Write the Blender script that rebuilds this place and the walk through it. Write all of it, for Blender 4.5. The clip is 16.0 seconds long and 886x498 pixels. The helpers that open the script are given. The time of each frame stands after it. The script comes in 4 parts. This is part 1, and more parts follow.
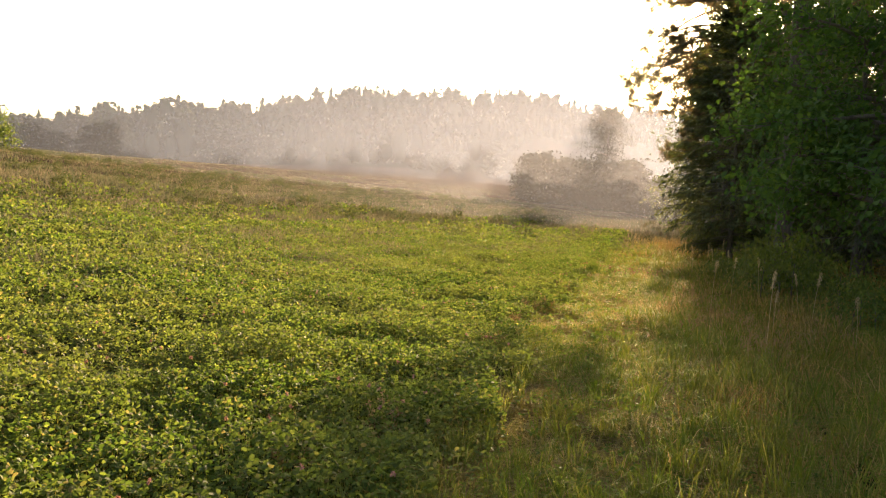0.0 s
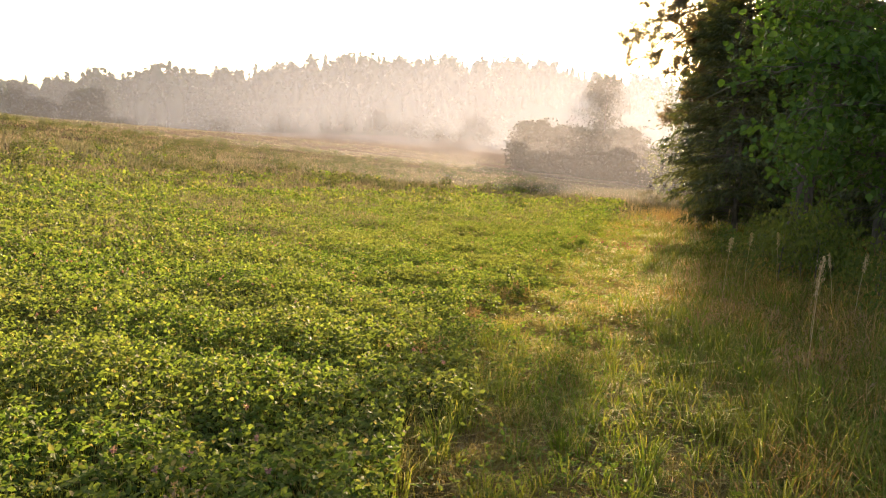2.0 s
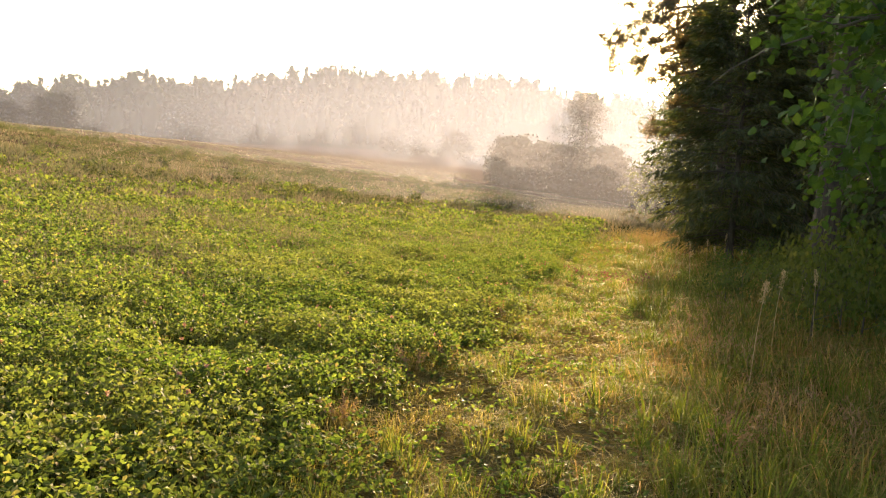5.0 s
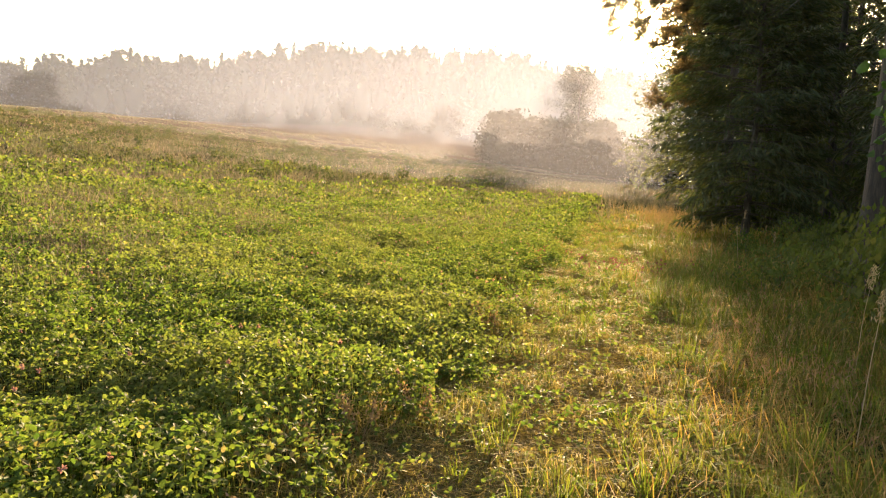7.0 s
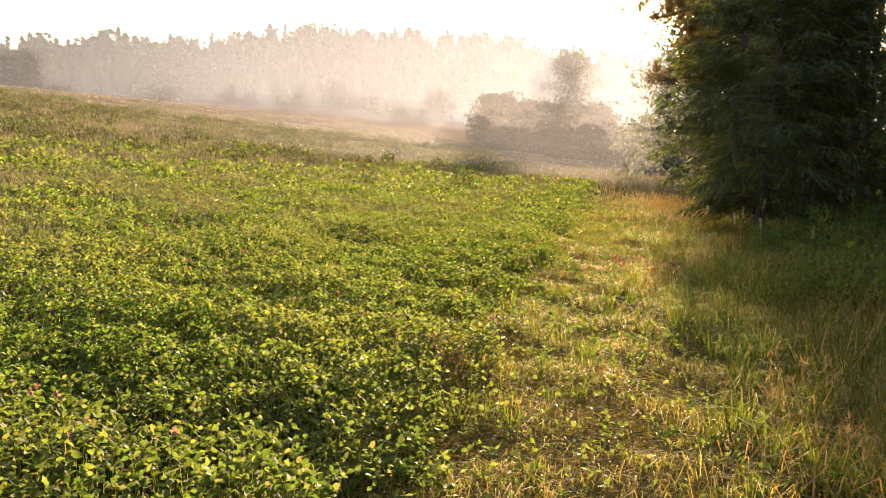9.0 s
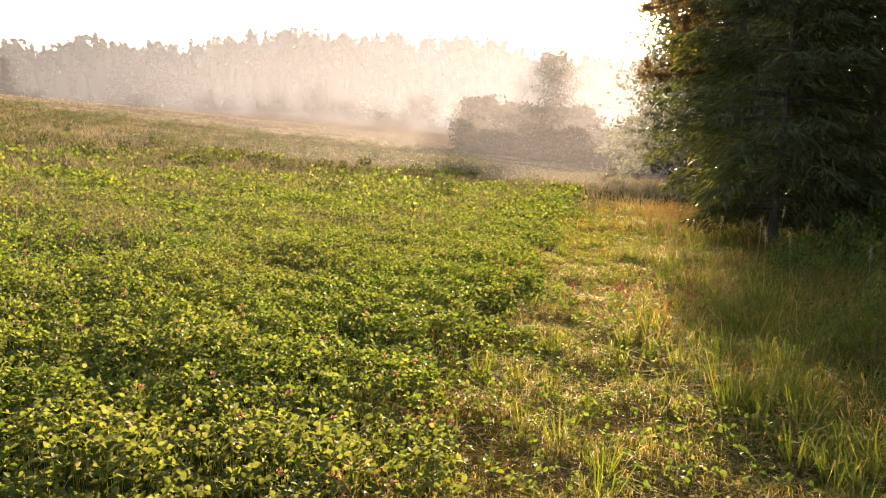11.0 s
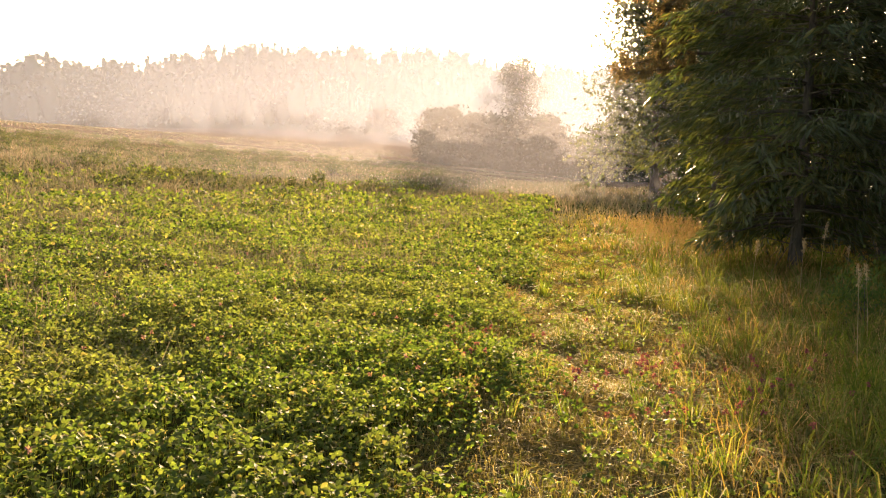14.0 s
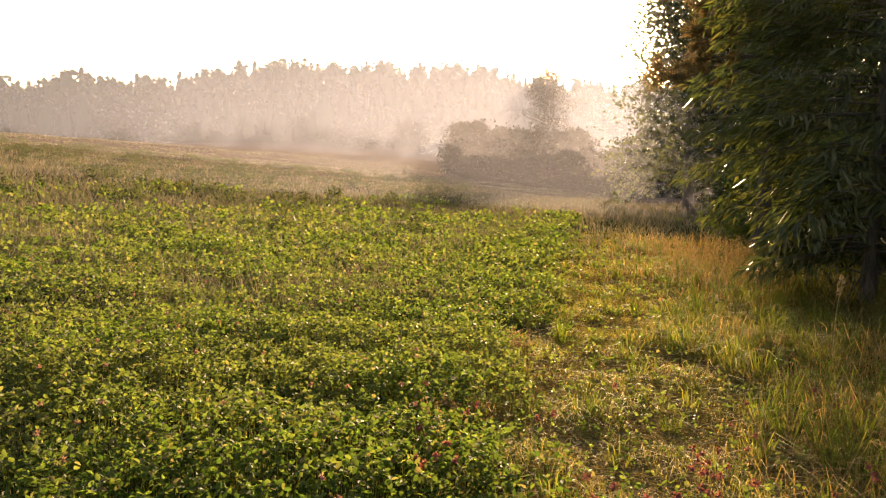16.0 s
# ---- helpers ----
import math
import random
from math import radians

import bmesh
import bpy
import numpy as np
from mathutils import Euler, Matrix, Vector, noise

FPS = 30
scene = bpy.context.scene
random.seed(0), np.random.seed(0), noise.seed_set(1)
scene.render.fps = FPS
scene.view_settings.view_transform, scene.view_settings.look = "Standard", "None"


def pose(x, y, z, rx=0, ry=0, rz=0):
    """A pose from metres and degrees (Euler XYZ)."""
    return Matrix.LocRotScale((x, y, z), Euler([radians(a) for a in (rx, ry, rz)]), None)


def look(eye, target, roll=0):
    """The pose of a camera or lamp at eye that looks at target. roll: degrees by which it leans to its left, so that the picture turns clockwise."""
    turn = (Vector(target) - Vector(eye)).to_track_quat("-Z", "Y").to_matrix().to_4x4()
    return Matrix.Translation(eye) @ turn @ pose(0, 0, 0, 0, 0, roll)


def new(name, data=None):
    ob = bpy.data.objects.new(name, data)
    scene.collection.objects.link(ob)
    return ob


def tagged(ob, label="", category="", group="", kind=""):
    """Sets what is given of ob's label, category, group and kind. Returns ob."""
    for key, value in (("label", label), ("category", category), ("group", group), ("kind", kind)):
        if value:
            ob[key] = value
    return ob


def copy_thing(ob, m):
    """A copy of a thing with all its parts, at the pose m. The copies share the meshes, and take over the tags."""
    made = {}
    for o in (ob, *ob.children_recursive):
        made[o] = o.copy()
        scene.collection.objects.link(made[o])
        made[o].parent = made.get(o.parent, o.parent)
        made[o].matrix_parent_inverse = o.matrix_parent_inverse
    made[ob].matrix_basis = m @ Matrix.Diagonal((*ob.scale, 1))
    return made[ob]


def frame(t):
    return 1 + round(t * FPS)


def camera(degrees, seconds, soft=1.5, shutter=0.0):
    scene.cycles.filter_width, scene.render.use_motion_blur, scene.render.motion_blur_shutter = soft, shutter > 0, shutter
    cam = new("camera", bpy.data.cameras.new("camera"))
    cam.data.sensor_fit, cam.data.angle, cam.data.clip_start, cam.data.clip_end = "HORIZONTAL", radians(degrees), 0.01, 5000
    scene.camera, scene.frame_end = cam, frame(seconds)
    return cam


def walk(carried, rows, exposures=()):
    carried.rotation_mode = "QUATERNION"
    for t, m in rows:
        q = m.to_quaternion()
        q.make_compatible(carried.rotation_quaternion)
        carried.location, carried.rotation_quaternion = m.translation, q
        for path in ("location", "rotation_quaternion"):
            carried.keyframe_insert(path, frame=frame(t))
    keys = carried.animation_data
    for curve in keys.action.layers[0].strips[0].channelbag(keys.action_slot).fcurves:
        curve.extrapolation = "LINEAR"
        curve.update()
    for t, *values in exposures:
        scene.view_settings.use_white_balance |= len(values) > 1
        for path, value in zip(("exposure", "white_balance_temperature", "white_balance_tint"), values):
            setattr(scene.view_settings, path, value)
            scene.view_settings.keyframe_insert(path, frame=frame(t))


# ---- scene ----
cam = camera(60.7, 16.0, 1.1)
METRES, EYE, TILT, LEAN, TURN = 18.8, 1.5, 0.0, 0.0, 0.0
ROWS = [
    (0.0, 0.0, 0.0, 0.0, 0.1, -3.35, -1.7),
    (0.5, 0.0086, 0.0347, -0.003, 1.7, -5.31, -2.08),
    (1.0, 0.0195, 0.0707, -0.0029, 2.49, -5.87, -1.79),
    (1.5, 0.0292, 0.1023, -0.0028, 1.4, -6.12, -1.92),
    (2.0, 0.0365, 0.1364, -0.0041, -0.1, -5.66, -1.84),
    (2.5, 0.0455, 0.1697, -0.0072, -1.74, -5.21, -1.7),
    (3.0, 0.0529, 0.2038, -0.0098, -2.44, -4.92, -2.05),
    (3.5, 0.0624, 0.235, -0.0084, -1.9, -5.24, -2.35),
    (4.0, 0.0718, 0.2661, -0.009, -1.44, -4.55, -2.63),
    (4.5, 0.0791, 0.2991, -0.0085, -1.48, -4.25, -3.02),
    (7.0, 0.0965, 0.4501, -0.0103, -2.11, -6.08, -2.31),
    (7.5, 0.1022, 0.4782, -0.0105, -2.67, -6.29, -2.2),
    (8.0, 0.1072, 0.509, -0.0125, -2.84, -6.83, -2.53),
    (8.5, 0.1139, 0.5407, -0.0134, -3.14, -7.38, -2.8),
    (9.0, 0.1197, 0.571, -0.0136, -2.61, -7.24, -2.67),
    (11.5, 0.146, 0.7244, -0.0142, -4.5, -6.55, -2.16),
    (12.0, 0.1508, 0.7538, -0.0149, -5.4, -6.24, -2.09),
    (12.5, 0.1554, 0.7837, -0.0144, -6.49, -6.35, -1.55),
    (13.0, 0.1589, 0.8133, -0.0127, -6.87, -6.24, -1.41),
    (13.5, 0.1664, 0.8424, -0.0131, -7.1, -5.76, -1.37),
    (14.0, 0.1718, 0.8702, -0.013, -6.39, -5.83, -0.72),
    (14.5, 0.1788, 0.8969, -0.0135, -6.01, -5.16, -0.56),
    (15.0, 0.1866, 0.9239, -0.0131, -5.66, -4.61, -0.38),
    (15.5, 0.1928, 0.9501, -0.0133, -4.76, -4.75, -0.52),
    (16.0, 0.2043, 0.9753, -0.0139, -4.23, -4.73, -0.93),
]
walk(cam, [(t, pose(0, 0, EYE, TILT, LEAN, TURN) @ pose(METRES * x, METRES * y, METRES * z, 90 + pitch, roll, yaw)) for t, x, y, z, yaw, pitch, roll in ROWS],
     exposures=[(0.0, 2.7, 6900, 16), (1.5, 3.0, 6900, 16), (4.5, 3.0, 6900, 16), (7.0, 3.1, 6900, 16), (9.0, 3.1, 6900, 16), (12.0, 3.1, 7000, 18), (14.0, 3.15, 7300, 20), (16.0, 2.75, 7400, 22)])

# ---- world, sun ----
SUN_AZ, SUN_EL = 16.2, 13.0
world = bpy.data.worlds.new("sky")
scene.world = world
world.use_nodes = True
wn = world.node_tree
sky = wn.nodes.new("ShaderNodeTexSky")
sky.sky_type, sky.sun_disc = "NISHITA", False
sky.sun_elevation, sky.sun_rotation = radians(SUN_EL), radians(SUN_AZ)
sky.air_density, sky.dust_density, sky.ozone_density = 1.2, 4.0, 1.0
background = wn.nodes["Background"]
background.inputs["Strength"].default_value = 0.072
wn.links.new(sky.outputs["Color"], background.inputs["Color"])
to_sun = Vector((math.sin(radians(SUN_AZ)) * math.cos(radians(SUN_EL)), math.cos(radians(SUN_AZ)) * math.cos(radians(SUN_EL)), math.sin(radians(SUN_EL))))
sun = new("sun", bpy.data.lights.new("sun", "SUN"))
sun.data.energy, sun.data.angle, sun.data.color = 5.6, radians(0.9), (1.0, 0.74, 0.48)
sun.matrix_world = look(to_sun * 300, (0, 0, 0))

# ---- materials ----


def nodes_of(name):
    m = bpy.data.materials.new(name)
    m.use_nodes = True
    t = m.node_tree
    t.nodes.clear()
    out = t.nodes.new("ShaderNodeOutputMaterial")
    return m, t, out


def ramp(t, fac, stops):
    r = t.nodes.new("ShaderNodeValToRGB")
    e = r.color_ramp.elements
    while len(e) < len(stops):
        e.new(0.5)
    for k, (p, c) in enumerate(stops):
        e[k].position, e[k].color = p, (*c, 1)
    t.links.new(fac, r.inputs["Fac"])
    return r.outputs["Color"]


def noise_of(t, scale, detail=4.0, rough=0.55, where=None):
    n = t.nodes.new("ShaderNodeTexNoise")
    n.inputs["Scale"].default_value, n.inputs["Detail"].default_value, n.inputs["Roughness"].default_value = scale, detail, rough
    if where is None:
        where = t.nodes.new("ShaderNodeNewGeometry").outputs["Position"]
    t.links.new(where, n.inputs["Vector"])
    return n.outputs["Fac"]


def mix_colour(t, fac, a, b, how="MIX"):
    m = t.nodes.new("ShaderNodeMix")
    m.data_type, m.blend_type = "RGBA", how
    for sock, value in ((m.inputs[0], fac), (m.inputs[6], a), (m.inputs[7], b)):
        if isinstance(value, (int, float)):
            sock.default_value = value
        elif isinstance(value, tuple):
            sock.default_value = (*value, 1)
        else:
            t.links.new(value, sock)
    return m.outputs[2]


def leaf_material(name, stops, patch, through_light=0.45, rough=0.5, patch_scale=0.35, patch_amount=0.5, shine=0.06, boost=1.7, glow=(1.0, 1.05, 0.45)):
    """Leaves and blades: colour varies leaf by leaf and in patches over the ground; part of the light passes through."""
    m, t, out = nodes_of(name)
    rnd = t.nodes.new("ShaderNodeNewGeometry")
    c = ramp(t, rnd.outputs["Random Per Island"], stops)
    n = noise_of(t, patch_scale, 3.0)
    f = ramp(t, n, [(0.42, (0, 0, 0)), (0.66, (patch_amount,) * 3)])
    c = mix_colour(t, f, c, patch)
    fine = noise_of(t, 90.0, 2.0)
    c = mix_colour(t, 0.35, c, ramp(t, fine, [(0.3, (0.55, 0.55, 0.5)), (0.7, (1.3, 1.3, 1.2))]), "MULTIPLY")
    p = t.nodes.new("ShaderNodeBsdfPrincipled")
    p.inputs["Roughness"].default_value = rough
    p.inputs["Specular IOR Level"].default_value = shine
    t.links.new(c, p.inputs["Base Color"])
    tr = t.nodes.new("ShaderNodeBsdfTranslucent")
    warm = mix_colour(t, 1.0, c, tuple(boost * k for k in glow), "MULTIPLY")
    t.links.new(warm, tr.inputs["Color"])
    mx = t.nodes.new("ShaderNodeMixShader")
    mx.inputs[0].default_value = through_light
    t.links.new(p.outputs[0], mx.inputs[1])
    t.links.new(tr.outputs[0], mx.inputs[2])
    t.links.new(mx.outputs[0], out.inputs["Surface"])
    return m


def bark_material(name, dark, light, scale=18.0, stretch=0.18, band=None):
    m, t, out = nodes_of(name)
    pos = t.nodes.new("ShaderNodeNewGeometry").outputs["Position"]
    mp = t.nodes.new("ShaderNodeMapping")
    mp.inputs["Scale"].default_value = (1, 1, stretch)
    t.links.new(pos, mp.inputs["Vector"])
    n = noise_of(t, scale, 6.0, 0.65, mp.outputs[0])
    c = ramp(t, n, [(0.35, dark), (0.65, light)])
    moss = noise_of(t, 1.3, 3.0)
    c = mix_colour(t, ramp(t, moss, [(0.5, (0, 0, 0)), (0.75, (0.5, 0.5, 0.5))]), c, (0.06, 0.075, 0.03))
    p = t.nodes.new("ShaderNodeBsdfPrincipled")
    p.inputs["Roughness"].default_value = 0.9
    t.links.new(c, p.inputs["Base Color"])
    b = t.nodes.new("ShaderNodeBump")
    b.inputs["Strength"].default_value, b.inputs["Distance"].default_value = 0.9, 0.03
    t.links.new(n, b.inputs["Height"])
    t.links.new(b.outputs[0], p.inputs["Normal"])
    t.links.new(p.outputs[0], out.inputs["Surface"])
    return m


def ground_material():
    m, t, out = nodes_of("meadow ground")
    dry = t.nodes.new("ShaderNodeAttribute")
    dry.attribute_name = "dry"
    bare = t.nodes.new("ShaderNodeAttribute")
    bare.attribute_name = "trodden"
    green = ramp(t, noise_of(t, 6.0, 6.0), [(0.3, (0.016, 0.018, 0.006)), (0.55, (0.03, 0.036, 0.010)), (0.75, (0.06, 0.045, 0.018))])
    hay = ramp(t, noise_of(t, 1.1, 8.0, 0.7), [(0.3, (0.045, 0.035, 0.022)), (0.5, (0.075, 0.053, 0.035)), (0.72, (0.11, 0.075, 0.05))])
    soil = ramp(t, noise_of(t, 14.0, 8.0, 0.7), [(0.3, (0.08, 0.055, 0.025)), (0.6, (0.21, 0.155, 0.065)), (0.8, (0.34, 0.27, 0.12))])
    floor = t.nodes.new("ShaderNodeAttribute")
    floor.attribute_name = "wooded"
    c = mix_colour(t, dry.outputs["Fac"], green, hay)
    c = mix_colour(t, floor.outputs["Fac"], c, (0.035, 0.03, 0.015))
    c = mix_colour(t, bare.outputs["Fac"], c, soil)
    p = t.nodes.new("ShaderNodeBsdfPrincipled")
    p.inputs["Roughness"].default_value, p.inputs["Specular IOR Level"].default_value = 0.95, 0.0
    t.links.new(c, p.inputs["Base Color"])
    b = t.nodes.new("ShaderNodeBump")
    b.inputs["Strength"].default_value, b.inputs["Distance"].default_value = 0.7, 0.02
    t.links.new(noise_of(t, 9.0, 8.0, 0.7), b.inputs["Height"])
    t.links.new(b.outputs[0], p.inputs["Normal"])
    t.links.new(p.outputs[0], out.inputs["Surface"])
    return m


def mist_material(name, amount, low, high, lumps, reach, lift, tone, left):
    """Thin mist: most light passes, the rest is scattered by the droplets; it thins out with height and thickens towards the hollow."""
    m, t, out = nodes_of(name)
    pos = t.nodes.new("ShaderNodeNewGeometry").outputs["Position"]
    xyz = t.nodes.new("ShaderNodeSeparateXYZ")
    t.links.new(pos, xyz.inputs[0])
    h = t.nodes.new("ShaderNodeMapRange")
    h.interpolation_type = "SMOOTHSTEP"
    h.inputs["From Min"].default_value, h.inputs["From Max"].default_value = low, high
    h.inputs["To Min"].default_value, h.inputs["To Max"].default_value = amount, 0.0
    t.links.new(xyz.outputs["Z"], h.inputs["Value"])
    mp = t.nodes.new("ShaderNodeMapping")
    mp.inputs["Scale"].default_value = (1, 1, 2.5)
    t.links.new(pos, mp.inputs["Vector"])
    v = t.nodes.new("ShaderNodeMapRange")
    v.inputs["From Min"].default_value, v.inputs["From Max"].default_value = 0.25, 0.75
    v.inputs["To Min"].default_value, v.inputs["To Max"].default_value = 0.75, 1.25
    t.links.new(noise_of(t, lumps, 3.0, 0.5, mp.outputs[0]), v.inputs["Value"])
    g = t.nodes.new("ShaderNodeMapRange")
    g.interpolation_type = "SMOOTHSTEP"
    g.inputs["From Min"].default_value, g.inputs["From Max"].default_value = -0.5 * reach, 0.4 * reach
    g.inputs["To Min"].default_value, g.inputs["To Max"].default_value = left, 1.5
    t.links.new(xyz.outputs["X"], g.inputs["Value"])
    e = t.nodes.new("ShaderNodeMath")
    e.operation = "MULTIPLY"
    t.links.new(h.outputs[0], e.inputs[0])
    t.links.new(g.outputs[0], e.inputs[1])
    if lift:
        r = t.nodes.new("ShaderNodeMapRange")
        r.interpolation_type = "SMOOTHSTEP"
        r.inputs["From Min"].default_value, r.inputs["From Max"].default_value = -0.6, -0.6 + lift
        t.links.new(xyz.outputs["Z"], r.inputs["Value"])
        e2 = t.nodes.new("ShaderNodeMath")
        e2.operation = "MULTIPLY"
        t.links.new(e.outputs[0], e2.inputs[0])
        t.links.new(r.outputs[0], e2.inputs[1])
        e = e2
    f = t.nodes.new("ShaderNodeMath")
    f.operation = "MULTIPLY"
    t.links.new(e.outputs[0], f.inputs[0])
    t.links.new(v.outputs[0], f.inputs[1])
    a, b, mx = t.nodes.new("ShaderNodeBsdfTransparent"), t.nodes.new("ShaderNodeBsdfTranslucent"), t.nodes.new("ShaderNodeMixShader")
    b.inputs["Color"].default_value = (*tone, 1)
    t.links.new(f.outputs[0], mx.inputs[0])
    t.links.new(a.outputs[0], mx.inputs[1])
    t.links.new(b.outputs[0], mx.inputs[2])
    t.links.new(mx.outputs[0], out.inputs["Surface"])
    return m


GROUND = ground_material()
CLOVER = leaf_material("clover leaf", [(0.0, (0.038, 0.068, 0.013)), (0.5, (0.076, 0.106, 0.02)), (0.88, (0.115, 0.135, 0.03)), (1.0, (0.18, 0.135, 0.06))], (0.13, 0.124, 0.042), 0.44, 0.6, 0.35, 0.5, 0.06, 1.45, (0.98, 1.06, 0.58))
GRASS = leaf_material("meadow grass", [(0.0, (0.08, 0.10, 0.02)), (0.4, (0.15, 0.15, 0.035)), (0.7, (0.25, 0.20, 0.07)), (1.0, (0.42, 0.31, 0.16))], (0.21, 0.14, 0.06), 0.4, 0.7, 0.8, 0.65, 0.04, 1.15)
VERGE = leaf_material("verge grass", [(0.0, (0.07, 0.085, 0.02)), (0.45, (0.13, 0.12, 0.035)), (0.75, (0.24, 0.17, 0.07)), (1.0, (0.42, 0.28, 0.15))], (0.25, 0.15, 0.065), 0.42, 0.75, 0.5, 0.6, 0.03, 1.35, (1.1, 1.0, 0.42))
HAY = leaf_material("dry grass", [(0.0, (0.075, 0.09, 0.042)), (0.5, (0.14, 0.125, 0.075)), (1.0, (0.25, 0.19, 0.14))], (0.10, 0.115, 0.055), 0.28, 0.8, 0.12, 0.6, 0.05, 1.0, (1.0, 0.95, 0.75))
ROSE = leaf_material("reddish grass heads", [(0.0, (0.20, 0.13, 0.06)), (0.6, (0.27, 0.155, 0.095)), (1.0, (0.33, 0.22, 0.13))], (0.26, 0.2, 0.11), 0.3, 0.8, 0.8, 0.4, 0.1, 1.0)
DOCK = leaf_material("dark tuft leaf", [(0.0, (0.04, 0.055, 0.022)), (1.0, (0.10, 0.10, 0.045))], (0.09, 0.08, 0.04), 0.2, 0.7, 0.5, 0.4)
HAZEL = leaf_material("hazel leaf", [(0.0, (0.028, 0.058, 0.014)), (0.7, (0.045, 0.088, 0.019)), (1.0, (0.075, 0.115, 0.024))], (0.045, 0.082, 0.019), 0.42, 0.5, 0.35, 0.5, 0.12, 1.9)
LEAVES = leaf_material("tree leaf", [(0.0, (0.04, 0.065, 0.015)), (0.7, (0.07, 0.10, 0.025)), (1.0, (0.11, 0.12, 0.035))], (0.09, 0.08, 0.03), 0.4, 0.5)
NEEDLES = leaf_material("spruce needles", [(0.0, (0.032, 0.045, 0.017)), (0.7, (0.06, 0.075, 0.026)), (1.0, (0.11, 0.10, 0.04))], (0.08, 0.072, 0.03), 0.36, 0.5, 0.8, 0.4, 0.3, 1.4)
PINE = leaf_material("pine needles", [(0.0, (0.05, 0.055, 0.025)), (0.7, (0.10, 0.09, 0.04)), (1.0, (0.19, 0.12, 0.06))], (0.15, 0.10, 0.05), 0.42, 0.55, 0.8, 0.4, 0.2, 1.5, (1.1, 0.95, 0.6))
WOODS = leaf_material("far woods", [(0.0, (0.022, 0.034, 0.014)), (0.7, (0.032, 0.042, 0.018)), (1.0, (0.045, 0.05, 0.022))], (0.042, 0.046, 0.022), 0.05, 0.9, 0.02, 0.5, 0.0, 1.0)
ALDER = leaf_material("alder leaf", [(0.0, (0.03, 0.045, 0.014)), (0.7, (0.05, 0.07, 0.02)), (1.0, (0.08, 0.09, 0.03))], (0.07, 0.07, 0.03), 0.4, 0.45, 0.35, 0.4, 0.2, 1.5, (1.05, 1.0, 0.7))
TUFT = leaf_material("fresh grass", [(0.0, (0.06, 0.10, 0.015)), (0.7, (0.12, 0.15, 0.025)), (1.0, (0.26, 0.22, 0.07))], (0.18, 0.15, 0.04), 0.42, 0.75, 0.9, 0.5, 0.03, 1.25)
STRAW = leaf_material("dead straw", [(0.0, (0.16, 0.11, 0.05)), (0.6, (0.26, 0.20, 0.10)), (1.0, (0.36, 0.28, 0.15))], (0.17, 0.11, 0.055), 0.25, 0.8, 1.2, 0.4, 0.05, 1.0)
PLUME = leaf_material("grass plume", [(0.0, (0.30, 0.22, 0.14)), (1.0, (0.46, 0.34, 0.24))], (0.4, 0.26, 0.2), 0.35, 0.8, 0.8, 0.3, 0.05, 1.1)
PINK = leaf_material("clover flower", [(0.0, (0.18, 0.08, 0.10)), (0.7, (0.26, 0.13, 0.15)), (1.0, (0.28, 0.19, 0.14))], (0.2, 0.11, 0.12), 0.3, 0.7)
CRIMSON = leaf_material("red clover flower", [(0.0, (0.12, 0.035, 0.05)), (1.0, (0.20, 0.075, 0.08))], (0.15, 0.07, 0.06), 0.3, 0.7)
BARK = bark_material("rough bark", (0.03, 0.024, 0.018), (0.10, 0.08, 0.06))
PINEBARK = bark_material("pine bark", (0.022, 0.017, 0.012), (0.075, 0.052, 0.036))
BIRCHBARK = bark_material("birch bark", (0.12, 0.11, 0.10), (0.55, 0.52, 0.47), 6.0, 1.5)
BOARDS = bark_material("weathered boards", (0.09, 0.05, 0.03), (0.22, 0.13, 0.08), 12.0, 0.1)

# ---- the lie of the land ----


def smooth(a, b, v):
    k = np.clip((v - a) / (b - a), 0, 1)
    return k * k * (3 - 2 * k)


def waves(x, y, size, seed):
    """Soft pseudo-random relief between -1 and 1, for arrays."""
    r = np.random.RandomState(seed)
    v = np.zeros_like(x, dtype=float)
    for _ in range(7):
        a, p, f = r.uniform(0, 6.283), r.uniform(0, 6.283), r.uniform(0.6, 1.8) * 6.283 / size
        v += np.sin((x * math.cos(a) + y * math.sin(a)) * f + p)
    return v / 3.2


def edge(y):
    """x of the line at which the clover ends and the grassy track begins."""
    return 1.0 + 0.27 * (y - 10) + 0.18 * np.sin(y * 0.9) + 0.12 * np.sin(y * 2.3 + 1) + 0.55 * smooth(10, 7.5, y)


BEARINGS = (-60, -30, -18, -4, 5, 12, 17, 40)
AT_70 = (3.4, 2.8, 2.1, 1.1, 0.55, 0.0, -0.3, 0.2)
AT_95 = (7.4, 5.8, 3.9, 2.1, 1.35, 0.3, -0.2, 0.5)
AT_150 = (10.6, 8.5, 7.3, 5.1, 3.2, 1.6, 0.3, 1.0)
AT_260 = (14.0, 13.0, 13.0, 14.0, 13.6, 12.0, 10.0, 8.0)
AT_420 = (14.0, 22.0, 34.0, 50.0, 49.0, 39.0, 38.0, 30.0)


